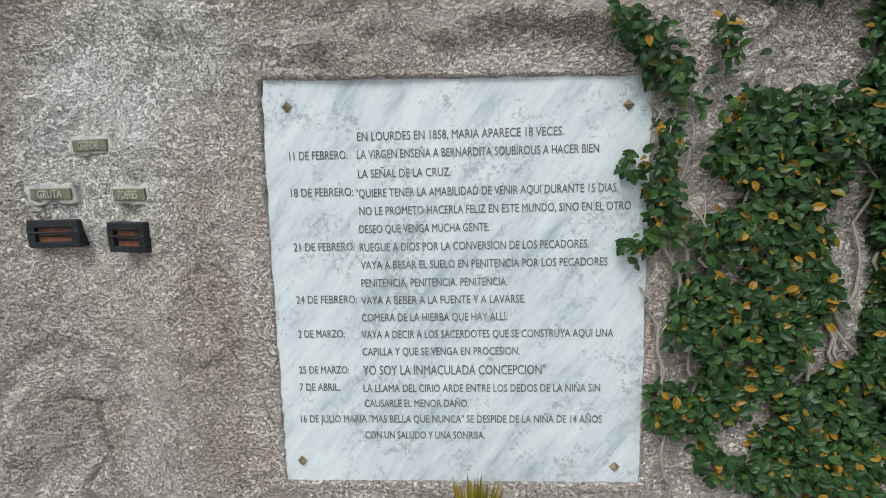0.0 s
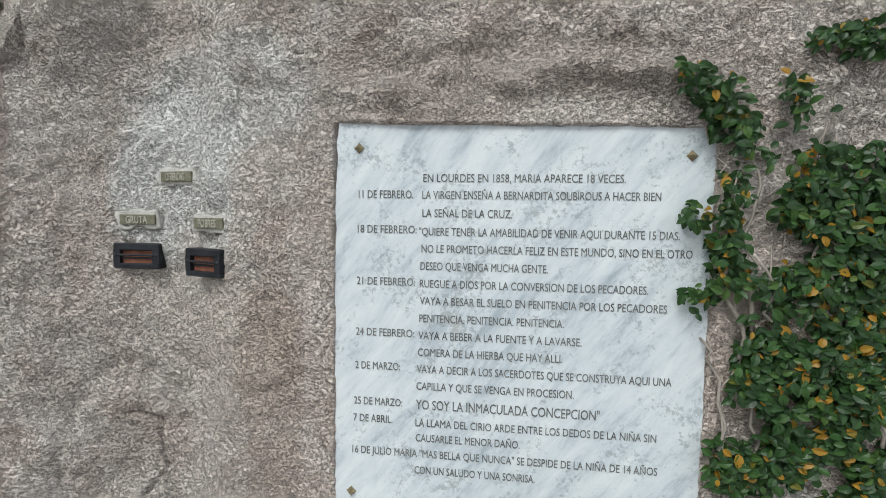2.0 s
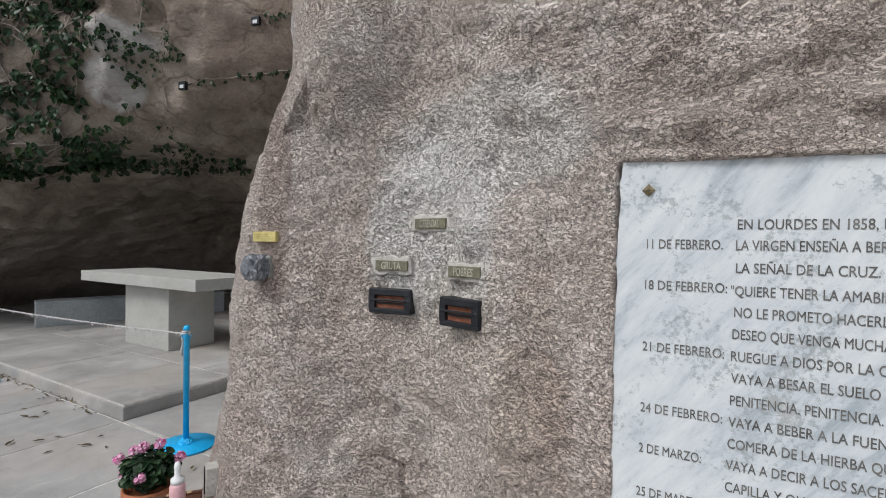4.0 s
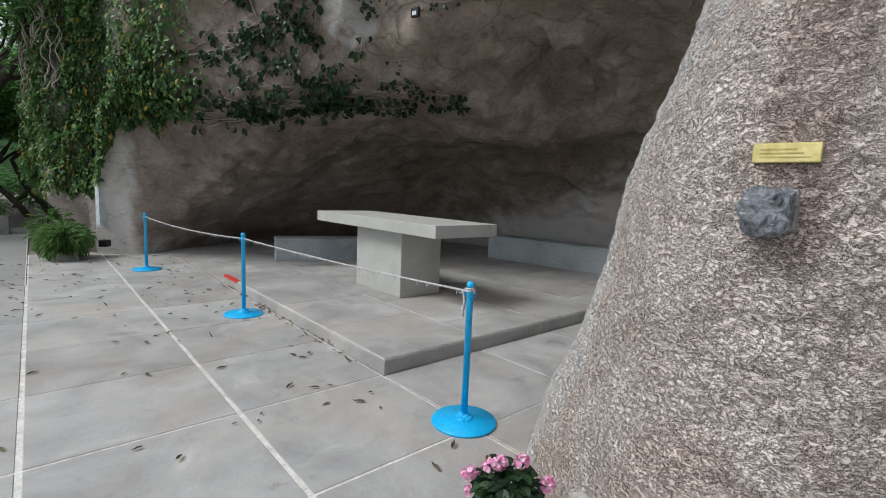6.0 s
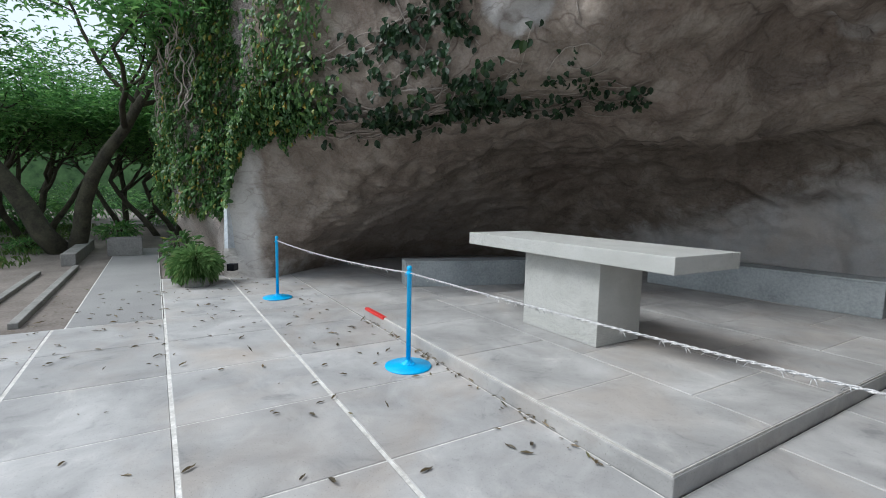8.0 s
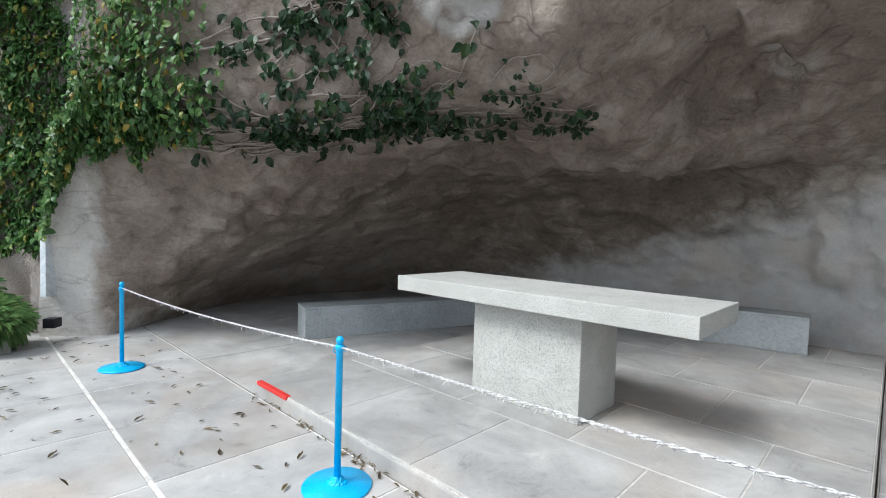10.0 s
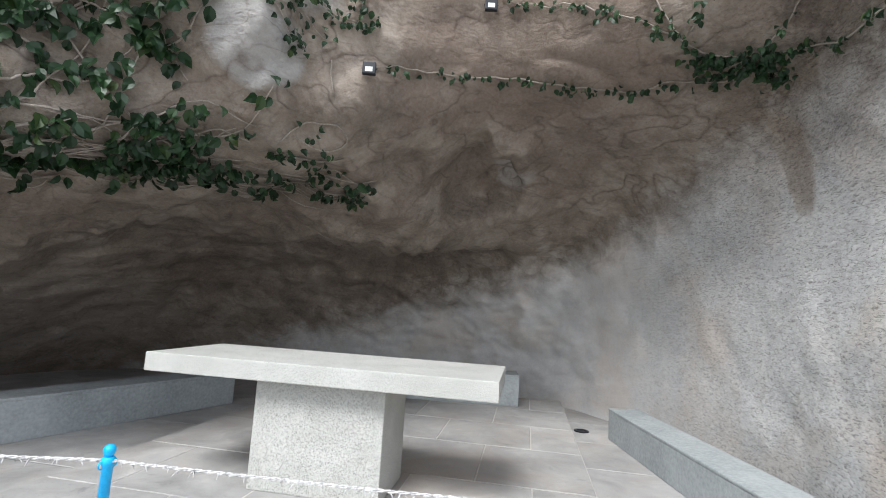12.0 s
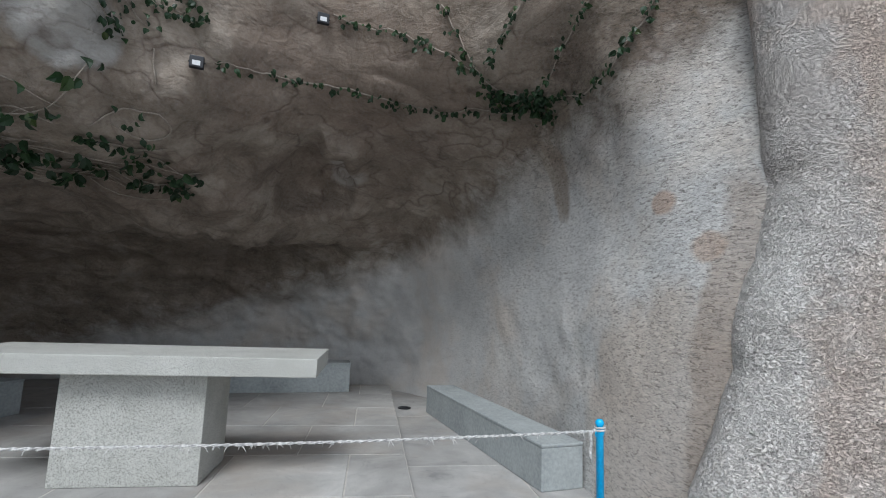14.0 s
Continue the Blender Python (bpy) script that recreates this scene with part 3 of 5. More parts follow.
def grotto_point(deg, v):
    """A place on the vault: deg about the middle, v from the floor (0) over lip and brow up to the top (1)."""
    r0, r1, z1, r2, z2, r3, z3, r4, z4, r5, z5, r6 = lerp_table(GROTTO, deg)
    rows = [(0.0, r0, -0.06), (0.2, r1, z1), (0.36, r2, z2), (0.5, r3, z3), (0.65, r4, z4), (0.8, r5, z5), (1.0, r6, TOP)]
    r, z = lerp_table(rows, v)
    a = radians(deg)
    p = Vector((CX + r * math.cos(a), CY + r * math.sin(a), z))
    up = max(0.0, 1.0 - abs(v - 0.54) / 0.22)
    out = Vector((math.cos(a) * (1 - 0.8 * up), math.sin(a) * (1 - 0.8 * up), 0.3 + 0.9 * up)).normalized()
    soft = min(1.0, v * 6 + 0.25) * max(0.15, min(1.0, (deg - 2) / 18, (190 - deg) / 14))
    fold = max(0.0, min(1.0, (deg - 52) / 18))
    d = (0.05 + 0.10 * fold) * fbm(p, 0.75, 3) + (0.02 + 0.045 * fold) * fbm(p + Vector((9, 2, 4)), 2.3, 4)
    d += fold * min(1.0, max(0.0, v - 0.12) / 0.3) * (0.08 - 0.30 * abs(fbm(p + Vector((4, 1, 7)), 0.62, 3)))
    if 38 < deg < 178 and v > 0.05:
        d += folds(p)
        d -= 0.035 * fold * max(0.0, 0.22 - abs(fbm(p + Vector((2, 8, 3)), 1.7, 3))) / 0.22
    return p + out * d * soft


def grotto():
    bm = bmesh.new()
    degs = [-1 + i * 191.8 / 380 for i in range(381)]
    vs = [i / 200 for i in range(201)]
    grid = [[bm.verts.new(grotto_point(d, v)) for v in vs] for d in degs]
    for a, b in zip(grid, grid[1:]):
        for k in range(len(vs) - 1):
            bm.faces.new((a[k], a[k + 1], b[k + 1], b[k]))
    places = np.array([[tuple(v.co) for v in row] for row in grid])
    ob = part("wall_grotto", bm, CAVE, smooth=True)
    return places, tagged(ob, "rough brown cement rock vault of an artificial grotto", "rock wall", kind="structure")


VAULT, _ = grotto()


FACE = [(-2.6, 1.66), (-2.35, 1.645), (-2.05, 1.665), (-1.61, 1.835), (-1.42, 1.875), (-1.22, 1.845), (-1.07, 1.765), (-0.85, 1.745), (-0.6, 1.745), (-0.2, 1.768), (0.2, 1.797), (0.7, 1.834), (1.4, 1.885), (6, 2.2)]
EDGE = [(-0.1, -2.62), (0.3, -2.46), (0.75, -2.385), (1.05, -2.375), (1.4, -2.35), (1.7, -2.275), (2.0, -2.125), (2.45, -1.87), (2.8, -1.84), (4.5, -1.9), (6.6, -1.92)]


CRACKS = [  # thin cracks in the plaster, as x and z along the face
    [(-1.60, 0.63), (-1.49, 0.59), (-1.49, 0.43), (-1.465, 0.30), (-1.44, 0.12)],
    [(-1.50, 0.33), (-1.56, 0.26), (-1.55, 0.14)],
]


def facade_point(s, z):
    """The outer rock: s runs along it, from far along the face, round the corner at 0 and back into the grotto."""
    edge = lerp_table(EDGE, z)[0]
    flare = 0.44 + 0.27 * max(0.0, min(1.0, (1.2 - z) / 0.75)) + 0.22 * max(0.0, min(1.0, (z - 1.9) / 0.7))
    if s > 0:            # along the face
        x = edge + 0.12 + s
        y = lerp_table(FACE, x - (edge + 2.44) * max(0.0, 1 - s / 0.5))[0]
        nrm = Vector((0, -1, 0))
    else:                # round the corner, along the flank, then in behind the vault
        t = -s
        x, y = lerp_table([(0, edge + 0.12, 1.652), (0.12, edge, 1.69), (0.35, edge - 0.45 * flare, 1.88), (0.65, edge - 0.85 * flare, 2.12),
                           (0.85, edge - flare, 2.34), (1.05, edge - flare + 0.08, 2.55), (1.3, edge - flare + 0.5, 2.8), (2.0, edge + 0.9, 3.3)], t)
        nrm = Vector((-0.8, -0.6, 0))
    p = Vector((x, y, z))
    on_plaque = max(0.0, min(1.0, (0.80 - abs(x - 0.03)) / 0.14)) * max(0.0, min(1.0, (0.85 - abs(z - 1.1)) / 0.12)) if s > 0 else 0.0
    d = (0.035 * fbm(p, 1.3, 3) + 0.026 * fbm(p + Vector((3, 3, 3)), 4.2, 3) + 0.012 * fbm(p + Vector((6, 3, 1)), 9, 2)) * (1 - 0.92 * on_plaque)
    zt = z + 0.012 * (x - 0.041) / 0.63 * max(0.0, min(1.0, (z - 0.8) / 0.9))      # the recess leans with the plaque's upper edge
    inside = max(0.0, min(1.0, (0.632 - abs(x - 0.041)) / 0.012)) * max(0.0, min(1.0, (0.702 - abs(zt - 1.105)) / 0.012)) if s > 0 else 0.0
    rim = max(0.0, min(1.0, (0.78 - abs(x - 0.041)) / 0.12)) * max(0.0, min(1.0, (0.84 - abs(zt - 1.105)) / 0.12)) if s > 0 else 0.0
    d += 0.022 * rim - 0.075 * inside
    d += (0.06 + 0.05 * fbm((x, 0, z), 7, 2)) * math.exp(-((z - 1.95 - 0.03 * math.sin(x * 5)) / 0.06) ** 2) * max(0, min(1, (0.85 - abs(x - 0.05)) / 0.3)) if s > 0 else 0
    if s < 0.25:
        d *= 0.55 if s < 0 else 0.55 + 1.8 * s
    arch = math.hypot((x + 1.60) / 0.27, (z - 0.25) / 0.60)      # a blind arch troweled into the foot of the face
    if s > 0:
        d -= 0.019 * math.exp(-((arch - 1.0) / 0.10) ** 2) + 0.010 * max(0.0, min(1.0, (1.05 - arch) / 0.1))
        d -= 0.06 * math.exp(-((x + 1.76 + 0.30 * (z - 1.65)) / 0.09) ** 2) * max(0.0, min(1.0, (z - 1.35) / 0.4))
        d -= 0.03 * math.exp(-((x + 1.30 - 0.2 * (z - 0.8)) / 0.16) ** 2) * max(0.0, min(1.0, (1.15 - z) / 0.3))
        for line in CRACKS:
            for (xa, za), (xb, zb) in zip(line, line[1:]):
                if min(xa, xb) - 0.04 < x < max(xa, xb) + 0.04 and min(za, zb) - 0.04 < z < max(za, zb) + 0.04:
                    u = max(0.0, min(1.0, ((x - xa) * (xb - xa) + (z - za) * (zb - za)) / ((xb - xa) ** 2 + (zb - za) ** 2)))
                    off = math.hypot(x - xa - u * (xb - xa), z - za - u * (zb - za)) + 0.006 * fbm(p, 18, 2)
                    d -= 0.028 * math.exp(-(off / 0.009) ** 2)
    grain = (p + Vector((1, 5, 2)))
    d -= 0.007 * (1 - on_plaque) * max(0.0, 0.20 - abs(fbm(Vector((grain.x * 0.6, grain.y, grain.z * 1.3)), 24, 3))) / 0.20 * max(0.0, min(1.0, 0.6 + 1.6 * fbm(p, 2.3, 2)))
    d += 0.007 * fbm(Vector((grain.x, grain.y, grain.z * 1.4)), 15, 3) + 0.005 * fbm(grain, 42, 2)
    return p + nrm * d


def facade():
    ss = [-2.0 + i * 0.05 for i in range(20)] + [-1.0 + i * 0.0085 for i in range(506)] + [3.3 + i * 0.15 for i in range(20)]
    zs = [-0.08 + i * 0.03 for i in range(13)] + [0.31 + i * 0.0085 for i in range(259)] + [2.52 + i * 0.05 for i in range(82)]
    verts = [facade_point(s, z) for s in ss for z in zs]
    n = len(zs)
    faces = [(i * n + k, i * n + k + 1, (i + 1) * n + k + 1, (i + 1) * n + k) for i in range(len(ss) - 1) for k in range(n - 1)]
    me = bpy.data.meshes.new("wall_facade")
    me.from_pydata(verts, [], faces)
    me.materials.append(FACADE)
    ob = finish(new("wall_facade", me), True)
    return tagged(ob, "rough pinkish grey plastered rock face beside the grotto", "rock wall", kind="structure")


facade()


# ---- ground ----
def ground():
    bm = bmesh.new()
    bmesh.ops.create_grid(bm, x_segments=60, y_segments=60, size=300, matrix=Matrix.Translation((0, 0, -0.035)))
    return tagged(part("ground", bm, EARTH), "bare brown earth under and round the paving", "ground", kind="structure")


ground()


def slab_floor(name, label, xs, ys, z, material, bed_material=MORTAR, gap=(0.016, 0.028), thick=0.05, stagger=()):
    """Slabs in a grid on a mortar bed that shows in the joints; stagger: the cuts of every second row."""
    bm = bmesh.new()
    box(bm, (min(xs), min(ys), z - thick), (max(xs), max(ys), z - 0.005))
    bed = tagged(part(name, bm, bed_material), label, "paving", kind="structure")
    shared = {}
    for k, (y0, y1) in enumerate(zip(ys, ys[1:])):
        cuts = stagger if stagger and k % 2 else xs
        for x0, x1 in zip(cuts, cuts[1:]):
            w, h = round(abs(x1 - x0) - gap[0], 3), round(abs(y1 - y0) - gap[1], 3)
            if (w, h) not in shared:
                b = bmesh.new()
                box(b, (-w / 2, -h / 2, -0.02), (w / 2, h / 2, 0), 0.004, 1)
                shared[(w, h)] = mesh_of("slab", b, material)
            ob = new("slab", shared[(w, h)])
            ob.parent = bed
            ob.location = ((x0 + x1) / 2, (y0 + y1) / 2, z + random.uniform(-0.0015, 0.0015))
    return bed


# ---- platform, altar, benches ----
def platform():
    bm = bmesh.new()
    box(bm, (-8.85, 2.335, -0.02), (-4.69, 8.6, 0.112), 0.012)
    return tagged(part("platform", bm, PLATFORM), "low grey concrete platform under the altar", "platform", kind="structure")


platform()


def altar():
    t = thing("altar_table", "pale speckled stone altar table with a thick slab top", "table", (-6.84, 3.95, 0.13))
    bm = box(bmesh.new(), (-1.362, -0.475, 0.826), (1.363, 0.472, 0.968), 0.008)
    part("tabletop", bm, TERRAZZO, t)
    bm = box(bmesh.new(), (-0.505, -0.302, 0), (0.53, 0.33, 0.826), 0.008)
    part("pedestal", bm, TERRAZZO, t)


altar()


def bench(at, rz, length, depth, height, label):
    t = thing("bench", label, "bench", at, rz, "concrete benches in the grotto")
    bm = bmesh.new()
    box(bm, (0, 0, 0), (length, depth, height - 0.03), 0.012)
    part("plinth", bm, GREY_PAINT, t)
    bm = box(bmesh.new(), (-0.004, -0.004, height - 0.031), (length + 0.004, depth + 0.004, height), 0.012)
    part("seat", bm, GREY_PAINT, t)


bench((-8.42, 7.42, 0.13), 6.3, 3.05, 0.5, 0.47, "long grey-green cement bench on the platform")
bench((-10.40, 3.72, 0.0), 73.0, 3.1, 0.45, 0.44, "long grey-green cement bench beside the platform")
bench((-4.215, 6.88, 0.0), -78.7, 3.21, 0.42, 0.39, "low blue-grey cement bench along the rock wall")


# ---- stanchions and rope ----
POSTS = [(-3.765, 2.325), (-7.022, 2.026), (-10.48, 1.64)]


def stanchions():
    first = None
    for x, y in POSTS:
        m = pose(x, y, 0.0, 0, 0, x * 40)
        if first is None:
            first = thing("stanchion", "sky-blue painted metal rope stanchion on a round base", "stanchion", (x, y, 0), x * 40, "stanchions of the rope barrier")
            bm = lathe(bmesh.new(), [(0.0, 0), (0.205, 0.0), (0.21, 0.008), (0.205, 0.016), (0.06, 0.026), (0.03, 0.04)], 40)
            part("base_plate", bm, BLUE, first, smooth=True)
            bm = lathe(bmesh.new(), [(0.062, 0.020), (0.058, 0.033), (0.046, 0.040), (0.036, 0.046), (0.028, 0.062), (0.020, 0.066)], 28)
            for v in bm.verts:
                v.co *= 1 + 0.16 * fbm(v.co, 60, 2)
            part("weld", bm, BLUE, first, "lumpy painted weld")
            bm = lathe(bmesh.new(), [(0.021, 0.03), (0.021, 0.83), (0.026, 0.835), (0.026, 0.86), (0.02, 0.865)], 20)
            pole = part("pole", bm, BLUE, first, smooth=True)
            bm = lathe(bmesh.new(), [(0.012, 0.865), (0.018, 0.872), (0.024, 0.888), (0.024, 0.9), (0.016, 0.912), (0.0, 0.916)], 20)
            part("finial", bm, BLUE, first, smooth=True)
            for a in range(2):
                bm = bmesh.new()
                s = 1 if a else -1
                tube(bm, [(s * (0.024 + 0.016 * math.sin(k / 8 * math.pi)), 0, 0.835 + 0.016 * math.cos(k / 8 * math.pi)) for k in range(9)], 0.003, 6)
                part("ring", bm, BLUE, pole)
        else:
            copy_thing(first, m)


stanchions()


def rope(a, b, sag):
    t = thing("rope", "frayed grey-white plastic rope hung between stanchions", "rope", group="ropes of the barrier")
    pts = []
    for i in range(61):
        u = i / 60
        p = Vector(a).lerp(Vector(b), u)
        p.z -= sag * 4 * u * (1 - u)
        pts.append(p)
    bm = bmesh.new()
    for k in range(2):
        strand = []
        for i in range(241):
            u = i / 240 * 60
            j = min(int(u), 59)
            p = pts[j].lerp(pts[j + 1], u - j)
            ph = i * 0.9 + k * math.pi
            strand.append(p + Vector((0, math.cos(ph), math.sin(ph))) * 0.004)
        tube(bm, strand, 0.0042, 5)
    for i in range(90):
        p = pts[random.randrange(60)]
        q = p + Vector((random.uniform(-0.03, 0.03), random.uniform(-0.02, 0.02), -random.uniform(0.01, 0.035)))
        tube(bm, [p, p.lerp(q, 0.6) + Vector((0, 0, 0.004)), q], [0.003, 0.0025, 0.001], 4)
    part("cord", bm, ROPE, t)


TIE = 0.85
for (xa, ya), (xb, yb), sag in ((POSTS[0], POSTS[1], 0.018), (POSTS[1], POSTS[2], 0.045)):
    rope((xa, ya, TIE), (xb, yb, TIE), sag)

def rope_end():
    t = thing("rope_end", "frayed loose end of white rope hanging from a stanchion", "rope", (POSTS[0][0] - 0.055, POSTS[0][1], 0.845))
    bm = tube(bmesh.new(), [(0.05, 0, 0.005), (0.02, -0.01, 0.012), (0, 0, -0.01), (0.004, 0.004, -0.07), (-0.006, 0, -0.12), (0.004, -0.004, -0.165)], [0.009, 0.01, 0.011, 0.009, 0.011, 0.006], 7)
    part("cord", bm, ROPE, t, smooth=True)
    bm = tube(bmesh.new(), [(0.055 + 0.03 * math.cos(k * 0.5), 0.03 * math.sin(k * 0.5), 0.0 + 0.0012 * k) for k in range(26)], 0.006, 6)
    part("knot", bm, ROPE, t, smooth=True)


rope_end()

# ---- plaque ----
PX0, PX1, PZ0, PZ1, PY = -0.60, 0.676, 0.39, 1.806, 1.737
YAW = math.atan(0.073)      # the plaque turns away a little with the rock
LINES = [  # height, left end and width in metres
    (1.63, -0.274, 0.674, 'EN LOURDES EN 1858, MARIA APARECE 18 VECES.'),
    (1.573, -0.505, 0.196, '11 DE FEBRERO.'),
    (1.572, -0.277, 0.79, 'LA VIRGEN ENSE\xd1A A BERNARDITA SOUBIROUS A HACER BIEN'),
    (1.509, -0.276, 0.309, 'LA SE\xd1AL DE LA CRUZ.'),
    (1.451, -0.508, 0.212, '18 DE FEBRERO:'),
    (1.445, -0.287, 0.864, '"QUIERE TENER LA AMABILIDAD DE VENIR AQUI DURANTE 15 DIAS.'),
    (1.385, -0.278, 0.897, 'NO LE PROMETO HACERLA FELIZ EN ESTE MUNDO, SINO EN EL OTRO'),
    (1.324, -0.281, 0.438, 'DESEO QUE VENGA MUCHA GENTE.'),
    (1.266, -0.511, 0.211, '21 DE FEBRERO:'),
    (1.262, -0.283, 0.769, 'RUEGUE A DIOS POR LA CONVERSION DE LOS PECADORES.'),
    (1.201, -0.282, 0.83, 'VAYA A BESAR EL SUELO EN PENITENCIA POR LOS PECADORES'),
    (1.138, -0.283, 0.499, 'PENITENCIA. PENITENCIA. PENITENCIA.'),
    (1.082, -0.514, 0.213, '24 DE FEBRERO:'),
    (1.077, -0.286, 0.563, 'VAYA A BEBER A LA FUENTE Y A LAVARSE.'),
    (1.016, -0.287, 0.502, 'COMERA DE LA HIERBA QUE HAY ALLI.'),
    (0.959, -0.516, 0.165, '2 DE MARZO:'),
    (0.955, -0.29, 0.863, 'VAYA A DECIR A LOS SACERDOTES QUE SE CONSTRUYA AQUI UNA'),
    (0.893, -0.291, 0.548, 'CAPILLA Y QUE SE VENGA EN PROCESION.'),
    (0.827, -0.521, 0.179, '25 DE MARZO:'),
    (0.825, -0.292, 0.637, 'YO SOY LA INMACULADA CONCEPCION"'),
    (0.763, -0.523, 0.145, '7 DE ABRIL.'),
    (0.758, -0.293, 0.826, 'LA LLAMA DEL CIRIO ARDE ENTRE LOS DEDOS DE LA NI\xd1A SIN'),
    (0.702, -0.292, 0.37, 'CAUSARLE EL MENOR DA\xd1O.'),
    (0.643, -0.527, 1.068, '16 DE JULIO MARIA "MAS BELLA QUE NUNCA" SE DESPIDE DE LA NI\xd1A DE 14 A\xd1OS'),
    (0.582, -0.295, 0.428, 'CON UN SALUDO Y UNA SONRISA.'),
]


def lettering(text, width, height, depth, material, parent, m, name="lettering"):
    """A line of raised or cut letters, stretched to a width and a cap height, its lower left corner at m (x along, z up)."""
    cu = bpy.data.curves.new("line", "FONT")
    cu.body, cu.size, cu.extrude, cu.resolution_u = text, 1.0, 0.0, 3
    tmp = bpy.data.objects.new("line", cu)
    scene.collection.objects.link(tmp)
    me = bpy.data.meshes.new_from_object(tmp)
    bpy.data.objects.remove(tmp)
    bpy.data.curves.remove(cu)
    xs = [v.co.x for v in me.vertices]
    sx, sy = width / (max(xs) - min(xs)), height / 0.69
    x0 = min(xs)
    bm = bmesh.new()
    bm.from_mesh(me)
    bpy.data.meshes.remove(me)
    for v in bm.verts:
        v.co = Vector(((v.co.x - x0) * sx, 0.0, v.co.y * sy))
    got = bmesh.ops.extrude_face_region(bm, geom=list(bm.faces))
    for v in got["geom"]:
        if isinstance(v, bmesh.types.BMVert):
            v.co.y -= depth
    bm.transform(m)
    return part(name, bm, material, parent)


def stud(bm, x, y, z, r=0.019):
    """A small four-sided pyramid bolt head."""
    tip = bm.verts.new((x, y - 0.022, z))
    ring = [bm.verts.new((x + r * math.cos(a), y, z + r * math.sin(a))) for a in (0, math.pi / 2, math.pi, 1.5 * math.pi)]
    for k in range(4):
        bm.faces.new((ring[k], ring[(k + 1) % 4], tip))
    bm.faces.new(ring)


def plaque():
    t = thing("marble_plaque", "white marble plaque with engraved lines of dark lettering", "plaque",
              (-0.55 + 0.55 * math.cos(YAW) + PY * math.sin(YAW), PY + 0.55 * math.sin(YAW) - PY * math.cos(YAW), 0), math.degrees(YAW))
    bm = bmesh.new()
    nx, nz = 60, 66
    # front with a slightly chipped outline
    grid = []
    for i in range(nx + 1):
        col = []
        for k in range(nz + 1):
            x, z = PX0 + (PX1 - PX0) * i / nx, PZ0 + (PZ1 - PZ0) * k / nz
            e = 0.006
            x += 0.021 * (z - 1.1) / 0.7 * (1 - i / nx)
            z -= 0.014 * (x - 0.041) / 0.63 * max(0.0, min(1.0, (z - 0.8) / 0.9))
            if i in (0, nx):
                x += e * fbm((x, 0, z), 14, 3)
            if k in (0, nz):
                z += e * fbm((x, 3, z), 14, 3)
            col.append(bm.verts.new((x, PY, z)))
        grid.append(col)
    for i in range(nx):
        for k in range(nz):
            bm.faces.new((grid[i][k], grid[i + 1][k], grid[i + 1][k + 1], grid[i][k + 1]))
    got = bmesh.ops.extrude_face_region(bm, geom=list(bm.faces))
    for v in got["geom"]:
        if isinstance(v, bmesh.types.BMVert):
            v.co.y += 0.075
    bmesh.ops.recalc_face_normals(bm, faces=list(bm.faces))
    slab = part("slab", bm, MARBLE, t)
    for z, x, w, text in LINES:
        h = 0.034 if text.startswith("YO SOY") else 0.0275
        lettering(text, w, h, 0.0015, LETTER, slab, Matrix.Translation((x, PY - 0.0005, z - h / 2)))
    for x, z in ((-0.503, 1.732), (0.603, 1.704), (-0.531, 0.482), (0.588, 0.464)):
        bm = bmesh.new()
        stud(bm, x, PY - 0.001, z)
        part("brass_stud", bm, BRONZE, t, "dark bronze pyramid stud")


plaque()


# ---- fittings on the rock face ----
def face_y(x, z):
    """How far back the rock face stands at x and z."""
    return facade_point(x - lerp_table(EDGE, z)[0] - 0.12, z).y



def face_frame(xa, ya, xb, yb, z, h=0.05):
    """A frame on the rock from its two lower corners: x along, z up, -y outwards; it settles onto the highest grains there."""
    span = xb - xa
    ya = min(face_y(xa + span * 0.45 * k / 5, z + h * j / 4) for k in range(6) for j in range(5))
    yb = min(face_y(xb - span * 0.45 * k / 5, z + h * j / 4) for k in range(6) for j in range(5))
    over = 0.0
    for k in range(11):
        for j in range(5):
            over = max(over, ya + (yb - ya) * k / 10 - face_y(xa + span * k / 10, z + h * j / 4))
    ya, yb = ya - over, yb - over
    return pose(xa, ya + 0.003, z, 0, 0, math.degrees(math.atan2(yb - ya, xb - xa))), math.hypot(xb - xa, yb - ya)


def name_plate(text, xa, ya, xb, yb, z, h, plate, letters, label, margin=0.2, bed=True):
    t = thing("name_plate", label, "sign plate")
    m, w = face_frame(xa, ya, xb, yb, z, h)
    if bed:              # a ragged smear of cement round the plate
        bm = box(bmesh.new(), (-0.016, -0.001, -0.013), (w + 0.016, 0.07, h + 0.016))
        bmesh.ops.subdivide_edges(bm, edges=list(bm.edges), cuts=9, use_grid_fill=True)
        for v in bm.verts:
            q = m @ v.co
            v.co += Vector((0.016 * fbm(q, 22, 3), 0.004 * fbm(q, 40, 3), 0.013 * fbm(q + Vector((3, 1, 7)), 22, 3)))
        bm.transform(m)
        part("cement_bed", bm, PALE_CEMENT, t, smooth=True)
    bm = box(bmesh.new(), (0, -0.010, 0), (w, 0.02, h), 0.002, 1)
    bm.transform(m)
    pl = part("plate", bm, plate, t)
    if text:
        lettering(text, w * (1 - 2 * margin), h * 0.70, 0.004, letters, pl, m @ Matrix.Translation((w * margin, -0.0098, h * 0.15)))
    else:
        for k in range(3):
            bm = box(bmesh.new(), (w * 0.12, -0.0115, h * (0.25 + 0.2 * k)), (w * (0.86 - 0.1 * k), -0.0095, h * (0.31 + 0.2 * k)))
            bm.transform(m)
            part("lettering_bar", bm, WORN_BRASS, t)
    return t


